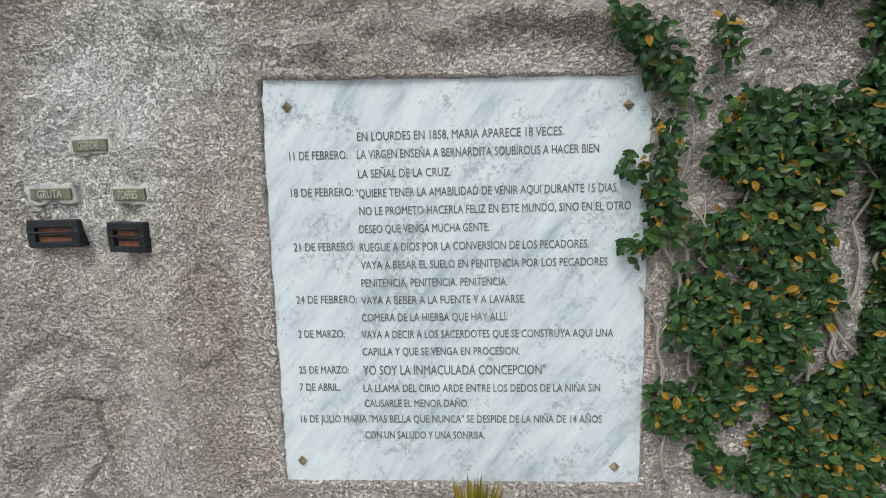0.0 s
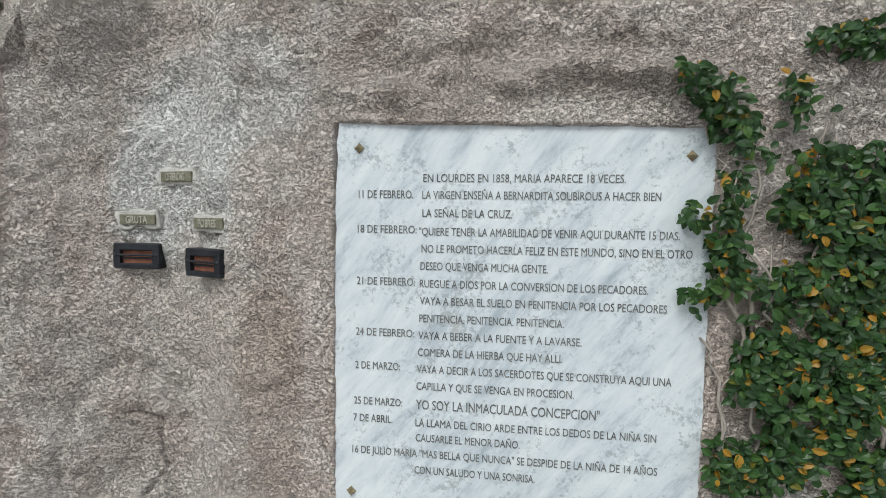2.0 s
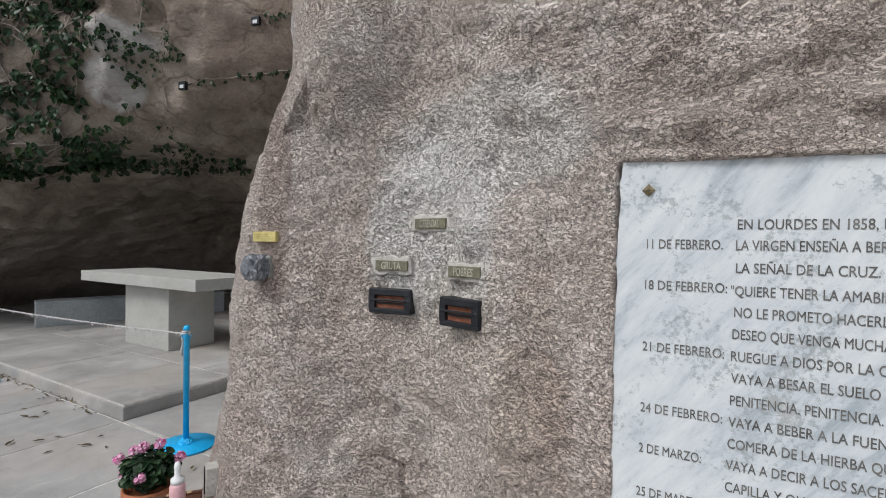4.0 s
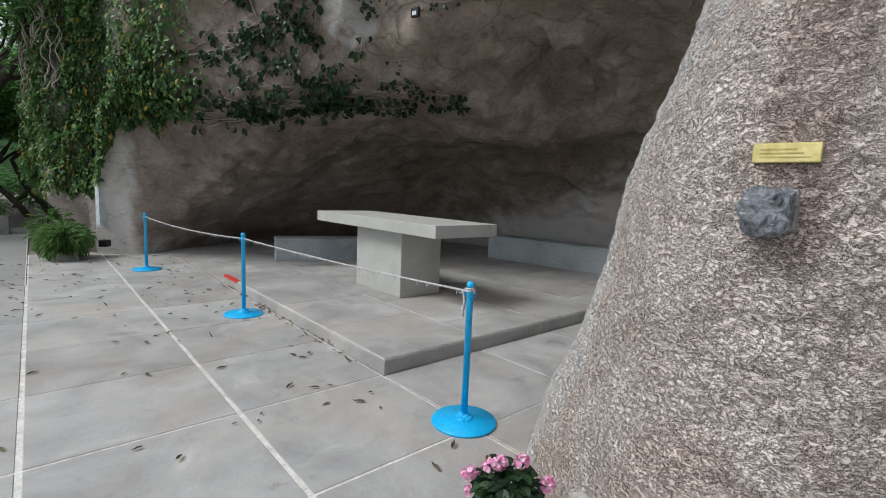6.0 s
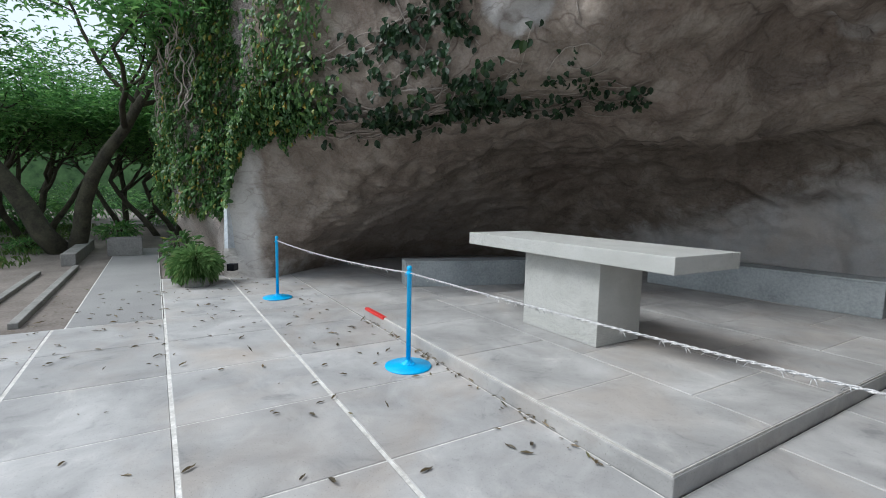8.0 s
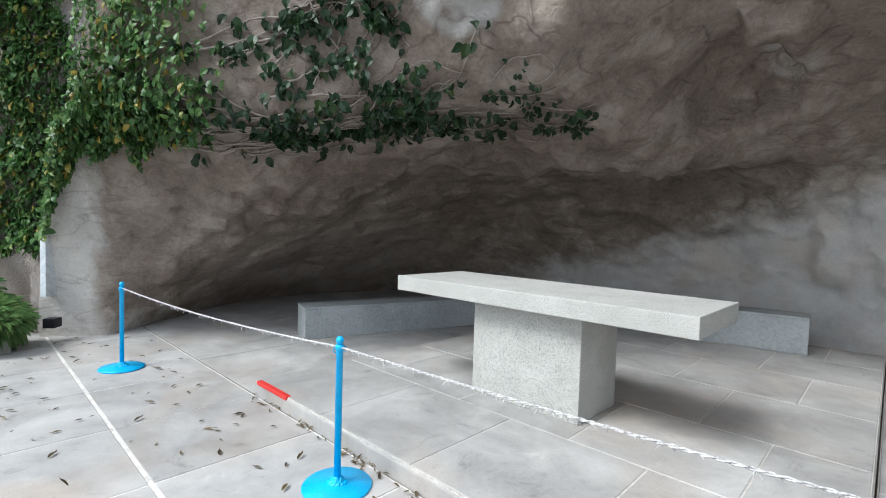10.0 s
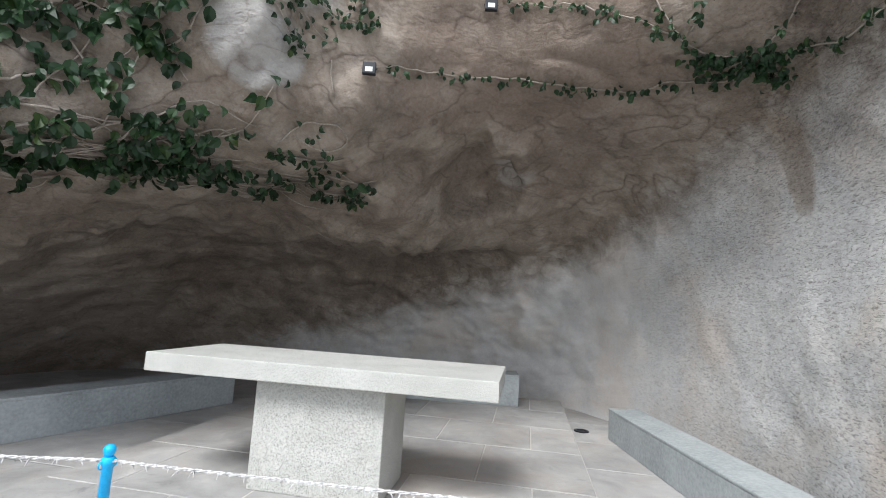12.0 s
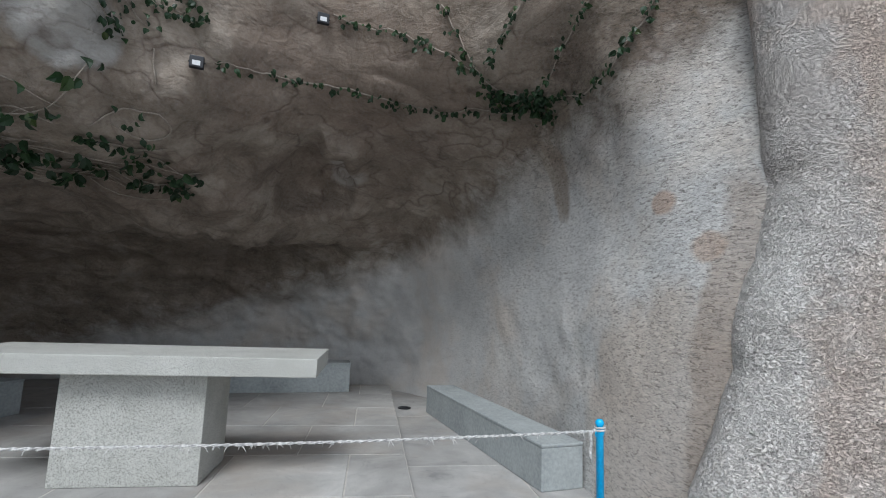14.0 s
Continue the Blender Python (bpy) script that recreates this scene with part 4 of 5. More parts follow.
PALE_CEMENT = mottled("pale_cement", (0.40, 0.38, 0.35), (0.64, 0.615, 0.575), 16, 0.9, grain=60, bump_s=0.8, bump_d=0.01)
name_plate("OFRENDAS", -1.40, 1.825, -1.245, 1.815, 1.622, 0.042, BRASS, PALE_LETTER, "green-brown metal plate lettered OFRENDAS set in cement")
name_plate("GRUTA", -1.585, 1.80, -1.435, 1.838, 1.446, 0.042, BRASS, PALE_LETTER, "green-brown metal plate lettered GRUTA set in cement")
name_plate("POBRES", -1.212, 1.800, -1.065, 1.735, 1.437, 0.042, BRASS, PALE_LETTER, "green-brown metal plate lettered POBRES set in cement")
name_plate("", -2.125, 1.628, -1.995, 1.645, 1.56, 0.045, YELLOW_BRASS, BRASS, "small yellow brass plate with worn writing", bed=False)


def money_slot(xa, ya, xb, yb, z, h, label):
    t = thing("offering_box", label, "offering box", group="offering boxes in the rock")
    m, w = face_frame(xa, ya, xb, yb, z, h)

    def put(name, lo, hi, mat, bev=0.0, lab=""):
        bm = box(bmesh.new(), lo, hi, bev, 1)
        bm.transform(m)
        return part(name, bm, mat, t, lab)

    put("back_box", (0.01, -0.006, 0.01), (w - 0.01, 0.07, h - 0.01), RUST, 0, "rusty red back")
    f = 0.03
    bm = bmesh.new()
    box(bm, (0, -0.024, 0), (w, 0.06, f * 0.75), 0.004, 1)
    box(bm, (0, -0.024, h - f), (w, 0.06, h), 0.004, 1)
    box(bm, (0, -0.0235, f * 0.7), (f, 0.06, h - f * 0.9))
    box(bm, (w - f, -0.0235, f * 0.7), (w, 0.06, h - f * 0.9))
    bm.transform(m)
    fr = part("frame", bm, BLACK, t, "black metal frame")
    put("lower_bar", (f, -0.013, h * 0.38), (w - f, -0.007, h * 0.46), BLACK)
    put("cross_bar", (f * 0.6, -0.028, h * 0.5), (w - f * 0.6, -0.016, h * 0.58), BLACK, 0.003)
    for k, x in enumerate((0.012, w - 0.012)):
        bm = lathe(bmesh.new(), [(0.008, 0), (0.008, 0.006), (0.004, 0.009)], 10)
        bm.transform(m @ Matrix.Translation((x, -0.018, h * 0.54)) @ Matrix.Rotation(math.pi / 2, 4, "X"))
        part("bolt", bm, BLACK, fr)


money_slot(-1.615, 1.805, -1.415, 1.845, 1.263, 0.106, "black metal offering slot with rusty back let into rock")
money_slot(-1.235, 1.800, -1.050, 1.725, 1.250, 0.110, "black metal offering slot tilted on the bulging rock")


def wrapped_lamp():
    t = thing("wrapped_switch", "switch box wrapped in grey plastic bag on the rock", "switch box", (-2.075, 1.60, 1.45))
    bm = bmesh.new()
    bmesh.ops.create_icosphere(bm, subdivisions=4, radius=1.0)
    for v in bm.verts:
        c = v.co
        k = 1 + 0.30 * abs(fbm(c, 2.6, 3)) - 0.10
        q = Vector([max(-0.78, min(0.78, u)) for u in c]) * 1.12
        v.co = Vector((q.x * 0.054 * k, q.y * 0.056 * k, q.z * 0.058 * k + 0.012 * c.z * (c.z < 0)))
    part("bag", bm, GREY_BAG, t)
    bm = box(bmesh.new(), (-0.05, 0.03, -0.05), (0.05, 0.12, 0.05), 0.01)
    part("back_plate", bm, CONCRETE, t)


wrapped_lamp()


def foot_plate():
    t = thing("foot_plate", "small dark plate with a pale rim at the rock's foot", "plate", (-2.555, 1.705, 0.27), -32)
    part("rim", box(bmesh.new(), (-0.045, -0.018, -0.008), (0.045, 0.06, 0.135), 0.006), PALE_CEMENT, t, "pale cement rim")
    part("plate", box(bmesh.new(), (-0.032, -0.024, 0.004), (0.032, -0.012, 0.122), 0.003, 1), BLACK, t)


foot_plate()


# ---- foliage helpers ----
def leaf_mesh(name, places, length, width, material, droop=0.15, seed=1):
    """Many folded leaves: places are (position, along, outward normal, scale)."""
    rng = np.random.default_rng(seed)
    n = len(places)
    P = np.array([p[0] for p in places], float)
    A = np.array([p[1] for p in places], float)
    N = np.array([p[2] for p in places], float)
    S = np.array([p[3] for p in places], float)
    A /= np.linalg.norm(A, axis=1, keepdims=True) + 1e-9
    N -= A * np.sum(A * N, axis=1, keepdims=True)
    N /= np.linalg.norm(N, axis=1, keepdims=True) + 1e-9
    B = np.cross(A, N)
    tpl = np.array([(0, 0, 0), (-0.33, 0.17, 0.07), (0.33, 0.17, 0.07), (-0.45, 0.48, 0.11), (0.45, 0.48, 0.11), (-0.27, 0.79, 0.04), (0.27, 0.79, 0.04), (0, 1.0, -droop), (0, 0.45, 0.0)])
    verts = np.empty((n, 9, 3))
    for k, (u, a, h) in enumerate(tpl):
        verts[:, k] = P + (B * (u * width) + A * (a * length) + N * (h * length)) * S[:, None]
    tris = [(0, 8, 1), (0, 2, 8), (1, 8, 3), (8, 2, 4), (3, 8, 5), (8, 4, 6), (5, 8, 7), (8, 6, 7)]
    faces = (np.arange(n)[:, None, None] * 9 + np.array(tris)[None]).reshape(-1, 3)
    me = bpy.data.meshes.new(name)
    me.from_pydata(verts.reshape(-1, 3).tolist(), [], faces.tolist())
    me.materials.append(material)
    return me


def leaves(name, places, length, width, material, parent, droop=0.15, label=""):
    ob = new(name, leaf_mesh(name, places, length, width, material, droop))
    ob.parent = parent
    ob["kind"] = "stuff"
    if label:
        ob["label"] = label
    return ob


def near_vault(p):
    """The nearest place on the vault to p, and its inward normal."""
    d = ((VAULT - np.array(p)) ** 2).sum(axis=2)
    i, k = np.unravel_index(np.argmin(d), d.shape)
    i, k = min(max(i, 1), VAULT.shape[0] - 2), min(max(k, 1), VAULT.shape[1] - 2)
    n = np.cross(VAULT[i + 1, k] - VAULT[i - 1, k], VAULT[i, k + 1] - VAULT[i, k - 1])
    n = Vector(n / (np.linalg.norm(n) + 1e-9))
    q = Vector(VAULT[i, k])
    if n.dot(Vector((CX, CY - 0.5, 1.2)) - q) < 0:
        n = -n
    return q, n


def on_vault(deg, v, off=0.02):
    """A place on the vault at deg and v, lifted off it by off, and the inward normal."""
    fi = min(max((deg + 1) / 191.8 * 380, 1), 378.9)
    fk = min(max(v * 200, 1), 198.9)
    i, k = int(fi), int(fk)
    u, w = fi - i, fk - k
    q = VAULT[i, k] * (1 - u) * (1 - w) + VAULT[i + 1, k] * u * (1 - w) + VAULT[i, k + 1] * (1 - u) * w + VAULT[i + 1, k + 1] * u * w
    n = Vector(np.cross(VAULT[i + 1, k] - VAULT[i - 1, k], VAULT[i, k + 1] - VAULT[i, k - 1]))
    n.normalize()
    q = Vector(q)
    if n.dot(Vector((CX, CY - 0.5, 1.2)) - q) < 0:
        n = -n
    return q + n * off, n


R = random.Random(7)


def spray(out, p, n, count, spread, hang=0.7, size=(0.7, 1.25)):
    """Adds a clump of leaves about p on a surface with normal n; hang: how far they droop."""
    for _ in range(count):
        q = p + Vector((R.gauss(0, spread), R.gauss(0, spread), R.gauss(0, spread)))
        q = q - n * (q - p).dot(n) * 0.7 + n * R.uniform(0.0, 0.04)
        along = Vector((R.uniform(-1, 1), R.uniform(-1, 1), R.uniform(-0.6, 0.4) - hang)) + n * R.uniform(0.0, 0.5)
        out.append((tuple(q), tuple(along), tuple(n + Vector((R.uniform(-.5, .5), R.uniform(-.5, .5), R.uniform(-.2, .6)))), R.uniform(*size)))


# ---- vines on the vault ----
def vault_vine():
    t = thing("climbing_vine", "dark green climbing vine with bare stems over the grotto brow", "vine")
    places, full = [], {}
    for i in range(56):
        d0, v0 = R.uniform(160, 188), R.uniform(0.58, 0.93)
        d1 = R.uniform(98, 140) if v0 > 0.68 else R.uniform(95, 150)
        v1 = 0.615 + R.uniform(-0.03, 0.09) + (v0 - 0.58) * 0.95
        if i < 7:
            d1, v1 = R.uniform(84, 98), R.uniform(0.60, 0.70)
        wob, ph = R.uniform(0.01, 0.045), R.uniform(0, 6)
        pts, steps = [], 34
        for k in range(steps + 1):
            u = k / steps
            d = d0 + (d1 - d0) * u
            v = v0 + (v1 - v0) * u ** 0.8 + wob * math.sin(ph + u * 9) * u
            p, n = on_vault(d, v, 0.02 + 0.03 * abs(math.sin(ph + 5 * u)))
            pts.append(p)
            cell = (round(p.x / 0.17), round(p.y / 0.17), round(p.z / 0.17))
            room = 4.6 * max(0.1, min(1.0, (v - 0.62) / 0.13)) * (1 + 1.6 * fbm(p, 2.2, 2)) * (0.4 + 0.6 * min(1.0, u * 3))
            if cell not in full:
                full[cell] = 0.0 if R.random() < room / 2.2 else 99.0        # some patches stay bare, most of them along the lip
            if R.random() < 0.7 and full[cell] < room:
                count = R.randint(1, 4)
                full[cell] += count
                spray(places, p, n, count, 0.055, 0.9)
        bm = tube(bmesh.new(), pts, [0.0125 * (1 - 0.7 * k / steps) * R.uniform(0.6, 1.1) + 0.002 for k in range(steps + 1)], 5)
        part("stem", bm, VINE_STEM, t, smooth=True)
    leaves("leaves", places, 0.125, 0.10, VINE_LEAF, t, 0.3)


vault_vine()


def strand_vine(name, label, strands, leaf_gap, stem_r, clump, leaf=0.07, mat=None, spread=0.03, hang=0.8):
    """A thin creeper along polylines pressed onto the vault."""
    t = thing(name, label, "vine")
    places = []
    for line in strands:
        pts = []
        for a, b in zip(line, line[1:]):
            steps = max(2, int((Vector(b) - Vector(a)).length / 0.06))
            for k in range(steps):
                q, n = near_vault(Vector(a).lerp(Vector(b), k / steps) + Vector((R.gauss(0, .012), R.gauss(0, .012), R.gauss(0, .012))))
                pts.append((q + n * 0.018, n))
        if len(pts) < 3:
            continue
        smooth = [(pts[max(i - 1, 0)][0] + pts[i][0] * 2 + pts[min(i + 1, len(pts) - 1)][0]) / 4 for i in range(len(pts))]
        part("stem", tube(bmesh.new(), smooth, stem_r, 5), VINE_STEM, t, smooth=True)
        for p, n in pts:
            if R.random() < leaf_gap:
                spray(places, p, n, R.randint(*clump), spread, hang)
    if places:
        leaves("leaves", places, leaf, leaf * 0.85, mat or VINE_LEAF, t, 0.25)
    return t


strand_vine("creeper", "thin green creeper fanning out over the rock ceiling", [
    [(-6.7, 4.2, 3.78), (-6.4, 4.5, 3.88), (-6.09, 4.78, 3.96), (-5.6, 4.94, 4.0), (-4.65, 4.95, 3.87), (-4.4, 4.94, 3.83), (-4.05, 4.69, 3.81), (-3.67, 4.5, 3.69), (-3.52, 4.31, 3.7)],
    [(-5.66, 4.56, 4.62), (-4.74, 4.37, 4.36), (-4.52, 4.31, 4.22), (-4.12, 4.26, 3.99), (-3.86, 4.35, 3.86), (-3.53, 4.18, 3.76)],
    [(-4.05, 4.19, 4.0), (-3.95, 3.9, 4.2), (-3.88, 3.73, 4.34), (-3.8, 3.5, 4.5)],
    [(-4.08, 4.24, 3.98), (-4.35, 4.17, 4.32), (-4.48, 4.14, 4.54), (-4.6, 4.1, 4.7)],
    [(-3.53, 4.18, 3.76), (-3.44, 3.78, 3.92), (-3.4, 3.37, 4.08), (-3.35, 3.1, 4.3)],
    [(-3.49, 4.19, 3.73), (-3.2, 3.78, 3.6), (-3.15, 3.32, 3.6), (-3.04, 3.06, 3.86), (-2.96, 2.98, 3.95), (-2.9, 2.9, 4.2)],
], 0.85, 0.008, (1, 4), 0.062, None, 0.028)
strand_vine("creeper", "thicker knot of green creeper above the grey wall", [
    [(-3.95, 4.45, 3.86), (-3.75, 4.4, 3.8), (-3.53, 4.22, 3.76), (-3.35, 4.05, 3.66)],
    [(-3.6, 4.3, 3.74), (-3.45, 4.25, 3.6), (-3.3, 4.15, 3.5)],
], 1.0, 0.007, (7, 11), 0.068, None, 0.06)
strand_vine("creeper", "pale creeper stem looping below the brow", [
    [(-7.18, 4.04, 3.79), (-7.17, 4.1, 3.55), (-7.16, 4.16, 3.34)],
    [(-7.72, 4.17, 3.05), (-7.64, 4.17, 3.11), (-7.45, 4.23, 3.27), (-7.16, 4.28, 3.25), (-7.12, 4.42, 3.18), (-7.15, 4.5, 3.14), (-7.33, 4.47, 3.04), (-7.63, 4.23, 3.09)],
    [(-7.96, 4.4, 2.98), (-7.6, 4.54, 3.0), (-7.22, 4.75, 3.07)],
], 0.16, 0.008, (1, 3), 0.075, None, 0.04)
strand_vine("creeper", "dark green creeper tips hanging at the lip", [
    [(-8.3, 4.6, 2.98), (-7.71, 5.23, 2.83), (-7.38, 5.68, 2.8)], [(-7.79, 4.3, 3.0), (-7.5, 4.8, 2.97), (-7.16, 5.43, 2.92)], [(-7.6, 5.0, 2.9), (-7.3, 5.5, 2.84)],
], 0.38, 0.006, (2, 5), 0.085, None, 0.05)
strand_vine("creeper", "green creeper hanging over the pale brow rock", [
    [(-7.6, 3.3, 4.2), (-7.43, 3.71, 3.87), (-7.33, 3.96, 3.73)],
    [(-7.4, 3.3, 4.3), (-7.2, 3.7, 4.05), (-7.12, 3.95, 3.85)],
    [(-7.2, 3.3, 4.4), (-7.09, 3.8, 4.15), (-6.9, 4.05, 4.05)],
    [(-7.0, 3.4, 4.5), (-6.85, 3.9, 4.2), (-6.74, 4.14, 4.08)],
], 0.9, 0.006, (2, 5), 0.065, None, 0.045)


# ---- fig on the rock face beside the plaque ----
BLOBS = [  # strand and clump centres: x, z, half width, half height
    (0.57, 1.93, 0.06, 0.06), (0.66, 1.86, 0.07, 0.08), (0.73, 1.76, 0.05, 0.1), (0.78, 1.66, 0.07, 0.07), (0.72, 1.58, 0.06, 0.08),
    (0.70, 1.45, 0.06, 0.10), (0.61, 1.52, 0.06, 0.04), (0.72, 1.34, 0.08, 0.07), (0.60, 1.24, 0.05, 0.04), (0.66, 1.27, 0.05, 0.04),
    (0.86, 1.89, 0.04, 0.05), (0.89, 1.80, 0.04, 0.05), (1.00, 1.72, 0.11, 0.11), (0.90, 1.55, 0.14, 0.10), (1.10, 1.55, 0.22, 0.10),
    (0.86, 1.42, 0.12, 0.12), (1.05, 1.33, 0.26, 0.16), (0.80, 1.22, 0.05, 0.05), (0.88, 1.06, 0.14, 0.12), (1.02, 0.98, 0.22, 0.22),
    (0.80, 0.93, 0.08, 0.06), (0.72, 0.80, 0.06, 0.05), (0.76, 0.70, 0.13, 0.09), (0.92, 0.68, 0.2, 0.09), (1.15, 0.75, 0.2, 0.35),
    (1.35, 1.0, 0.25, 0.7), (1.30, 1.6, 0.18, 0.22), (1.42, 1.92, 0.13, 0.14), (1.15, 2.05, 0.25, 0.06), (1.55, 1.2, 0.3, 1.0),
    (1.22, 1.42, 0.12, 0.14), (1.2, 1.15, 0.12, 0.15), (0.95, 0.82, 0.12, 0.1), (0.95, 0.52, 0.10, 0.10), (1.25, 0.4, 0.2, 0.25), (1.9, 1.2, 0.35, 1.1), (1.05, 0.45, 0.07, 0.05), (1.6, 2.3, 0.5, 0.3),
]


def wall_fig():
    t = thing("creeping_fig", "dense creeping fig with some yellow leaves over the plaque's edge", "climbing plant")
    places = []
    for bx, bz, rx, rz in BLOBS:
        if bx < 0.8:
            rx *= 0.75
        for _ in range(int(rx * rz * 3.14 * 6200)):
            a, rr = R.uniform(0, 6.283), math.sqrt(R.random()) * R.uniform(0.85, 1.12)
            x, z = bx + rx * rr * math.cos(a), bz + rz * rr * math.sin(a)
            if z < 0.02 or fbm((x, 0, z), 4.2, 2) < -0.27:
                continue
            y = min(face_y(x, z), PY + 0.073 * (x + 0.55) if (PX0 < x < PX1 and PZ0 < z < PZ1) else 9) - R.uniform(0.006, 0.075)
            along = (R.uniform(-1, 1), R.uniform(-0.35, 0.1), R.uniform(-1.1, 0.35))
            places.append(((x, y, z), along, (R.uniform(-.45, .45), -1, R.uniform(-.1, .75)), R.uniform(0.5, 1.3)))
    leaves("leaves", places, 0.037, 0.026, FIG_LEAF, t, 0.12)
    for k in range(26):
        x, z = R.uniform(0.75, 1.7), R.uniform(0.3, 1.2)
        pts = []
        for j in range(14):
            pts.append((x, face_y(x, z) - 0.028, z))
            x += R.uniform(-0.05, 0.035)
            z += R.uniform(0.03, 0.09)
            if z > 2.1:
                break
        part("stem", tube(bmesh.new(), pts, [0.0075 * (1 - 0.7 * j / len(pts)) for j in range(len(pts))], 5), VINE_STEM, t, smooth=True)


wall_fig()


# ---- the outer wall with ivy, beyond the pillar ----
LEFT = [(0, -12.75, 1.9), (0.25, -12.95, 1.35), (0.5, -13.4, 0.98), (0.75, -14.2, 0.62), (1.0, -15.6, 0.5), (1.4, -17.5, 0.9), (1.8, -20, 3.5)]


def left_wall():
    bm = bmesh.new()
    us, zs = [i * 0.03 for i in range(61)], [i * 0.15 - 0.05 for i in range(46)]
    grid = []
    for u in us:
        x, y = lerp_table(LEFT, u)
        col = []
        for z in zs:
            p = Vector((x, y + 0.02 * z, z))
            lean = 0.55 * max(0.0, 1.0 - z) if u > 0.4 else 0.0     # the foot stands back under the ivy
            col.append(bm.verts.new(p + Vector((0, lean + 0.10 * fbm(p, 1.2, 3), 0))))
        grid.append(col)
    for a, b in zip(grid, grid[1:]):
        for k in range(len(zs) - 1):
            bm.faces.new((a[k], a[k + 1], b[k + 1], b[k]))
    tagged(part("wall_left", bm, FACADE, smooth=True), "plastered rock wall behind hanging ivy", "rock wall", kind="structure")


left_wall()


def left_ivy():
    t = thing("ivy", "thick hanging ivy with bare tangled stems beside the grotto", "ivy")
    places = []
    for _ in range(11000):
        u, z = R.uniform(0.10, 1.25), R.uniform(0.85, 6.2)
        x, y = lerp_table(LEFT, u)
        p = Vector((x, y, z))
        if z < 1.15 + 0.45 * fbm((x * 2, 0, 0), 1, 2) + (0.0 if u > 0.35 else 0.05):
            continue
        k = fbm(p, 1.6, 3)
        if k < -0.30 and u > 0.55:
            continue
        depth = 0.05 + 0.32 * max(0.0, k + 0.25)
        p.y -= depth * R.uniform(0.5, 1.15)
        places.append((tuple(p), (R.uniform(-1, 1), R.uniform(-.6, .1), R.uniform(-1.4, 0.1)), (R.uniform(-.5, .8), -1, R.uniform(0, 0.9)), R.uniform(0.7, 1.4)))
    leaves("leaves", places, 0.105, 0.085, IVY_LEAF, t, 0.2)
    places = []
    for _ in range(12500):
        d, v = R.uniform(174, 190.8), R.uniform(0.2, 0.98)
        foot = float(np.interp(d, [174, 180, 184, 187.5, 189.6, 190.8], [2.62, 2.5, 2.5, 2.35, 1.8, 1.15])) + 0.25 * fbm((d * 0.35, 3, 0), 1, 3)
        if grotto_point(d, v).z < foot or R.random() > ((d - 173) / 13) ** 1.5 + 0.35 * fbm((d * 0.2, v * 9, 5), 1, 2):
            continue
        p, n = on_vault(d, v, R.uniform(0.03, 0.26))
        places.append((tuple(p), (R.uniform(-1, 1), R.uniform(-.6, .1), R.uniform(-1.4, 0.1)), tuple(n + Vector((R.uniform(-.5, .5), -0.5, R.uniform(0, .7)))), R.uniform(0.7, 1.35)))
    leaves("leaves", places, 0.095, 0.075, IVY_LEAF, t, 0.2, "lighter green leaves spilling over the pillar")
    for k in range(22):
        u, z = R.uniform(0.5, 1.1), R.uniform(2.2, 4.0)
        pts = []
        for j in range(16):
            x, y = lerp_table(LEFT, u)
            pts.append((x, y - 0.22 - 0.05 * math.sin(j), z))
            u += R.uniform(-0.03, 0.025)
            z += R.uniform(0.02, 0.16)
        part("stem", tube(bmesh.new(), pts, [0.02 * (1 - 0.05 * j) for j in range(16)], 5), VINE_STEM, t, smooth=True)


left_ivy()


# ---- trees and the far garden ----
def branch(bm, p, d, length, r, level, tips, rng):
    """One crooked limb; collects the tips for the leaves."""
    steps = 7
    pts, rad = [p.copy()], [r]
    dd = d.normalized()
    for k in range(steps):
        dd = (dd + Vector((rng.gauss(0, .16), rng.gauss(0, .16), rng.gauss(0, .10) + (0.05 if level else 0)))).normalized()
        p = p + dd * (length / steps)
        pts.append(p.copy())
        rad.append(r * (1 - 0.55 * (k + 1) / steps))
        if level >= 2:
            tips.append((p.copy(), dd.copy()))
    tube(bm, pts, rad, 9 if level == 0 else (6 if level == 1 else 4))
    if level < 3:
        for _ in range((4, 4, 4)[level]):
            j = rng.randint(3, steps)
            side = Vector((rng.gauss(0, 1), rng.gauss(0, 1), rng.uniform(-0.1, 0.7))).normalized()
            branch(bm, pts[j], dd * 0.55 + side * 0.8, length * rng.uniform(0.5, 0.75), rad[j] * 0.62, level + 1, tips, rng)


def tree(at, label, trunks, height, r, seed, per_tip=16, leaf=0.10):
    rng = random.Random(seed)
    t = thing("tree", label, "tree", at, 0, "trees of the garden")
    tips, bm = [], bmesh.new()
    for dx, dy, lean in trunks:
        branch(bm, Vector((dx, dy, -0.1)), Vector(lean), height * rng.uniform(0.42, 0.55), r * rng.uniform(0.8, 1.1), 0, tips, rng)
    part("trunk", bm, BARK, t, smooth=True)
    places = []
    for p, d in tips:
        for _ in range(per_tip):
            a = Vector((rng.gauss(0, 1), rng.gauss(0, 1), rng.gauss(0, 0.25)))
            q = p + Vector((rng.gauss(0, .42), rng.gauss(0, .42), rng.gauss(0, .13)))
            places.append((tuple(q), tuple(a), (rng.uniform(-.3, .3), rng.uniform(-.3, .3), 1), rng.uniform(0.6, 1.5)))
    leaves("crown", places, leaf * 1.7, leaf * 0.75, TREE_LEAF, t, 0.2)
    return t


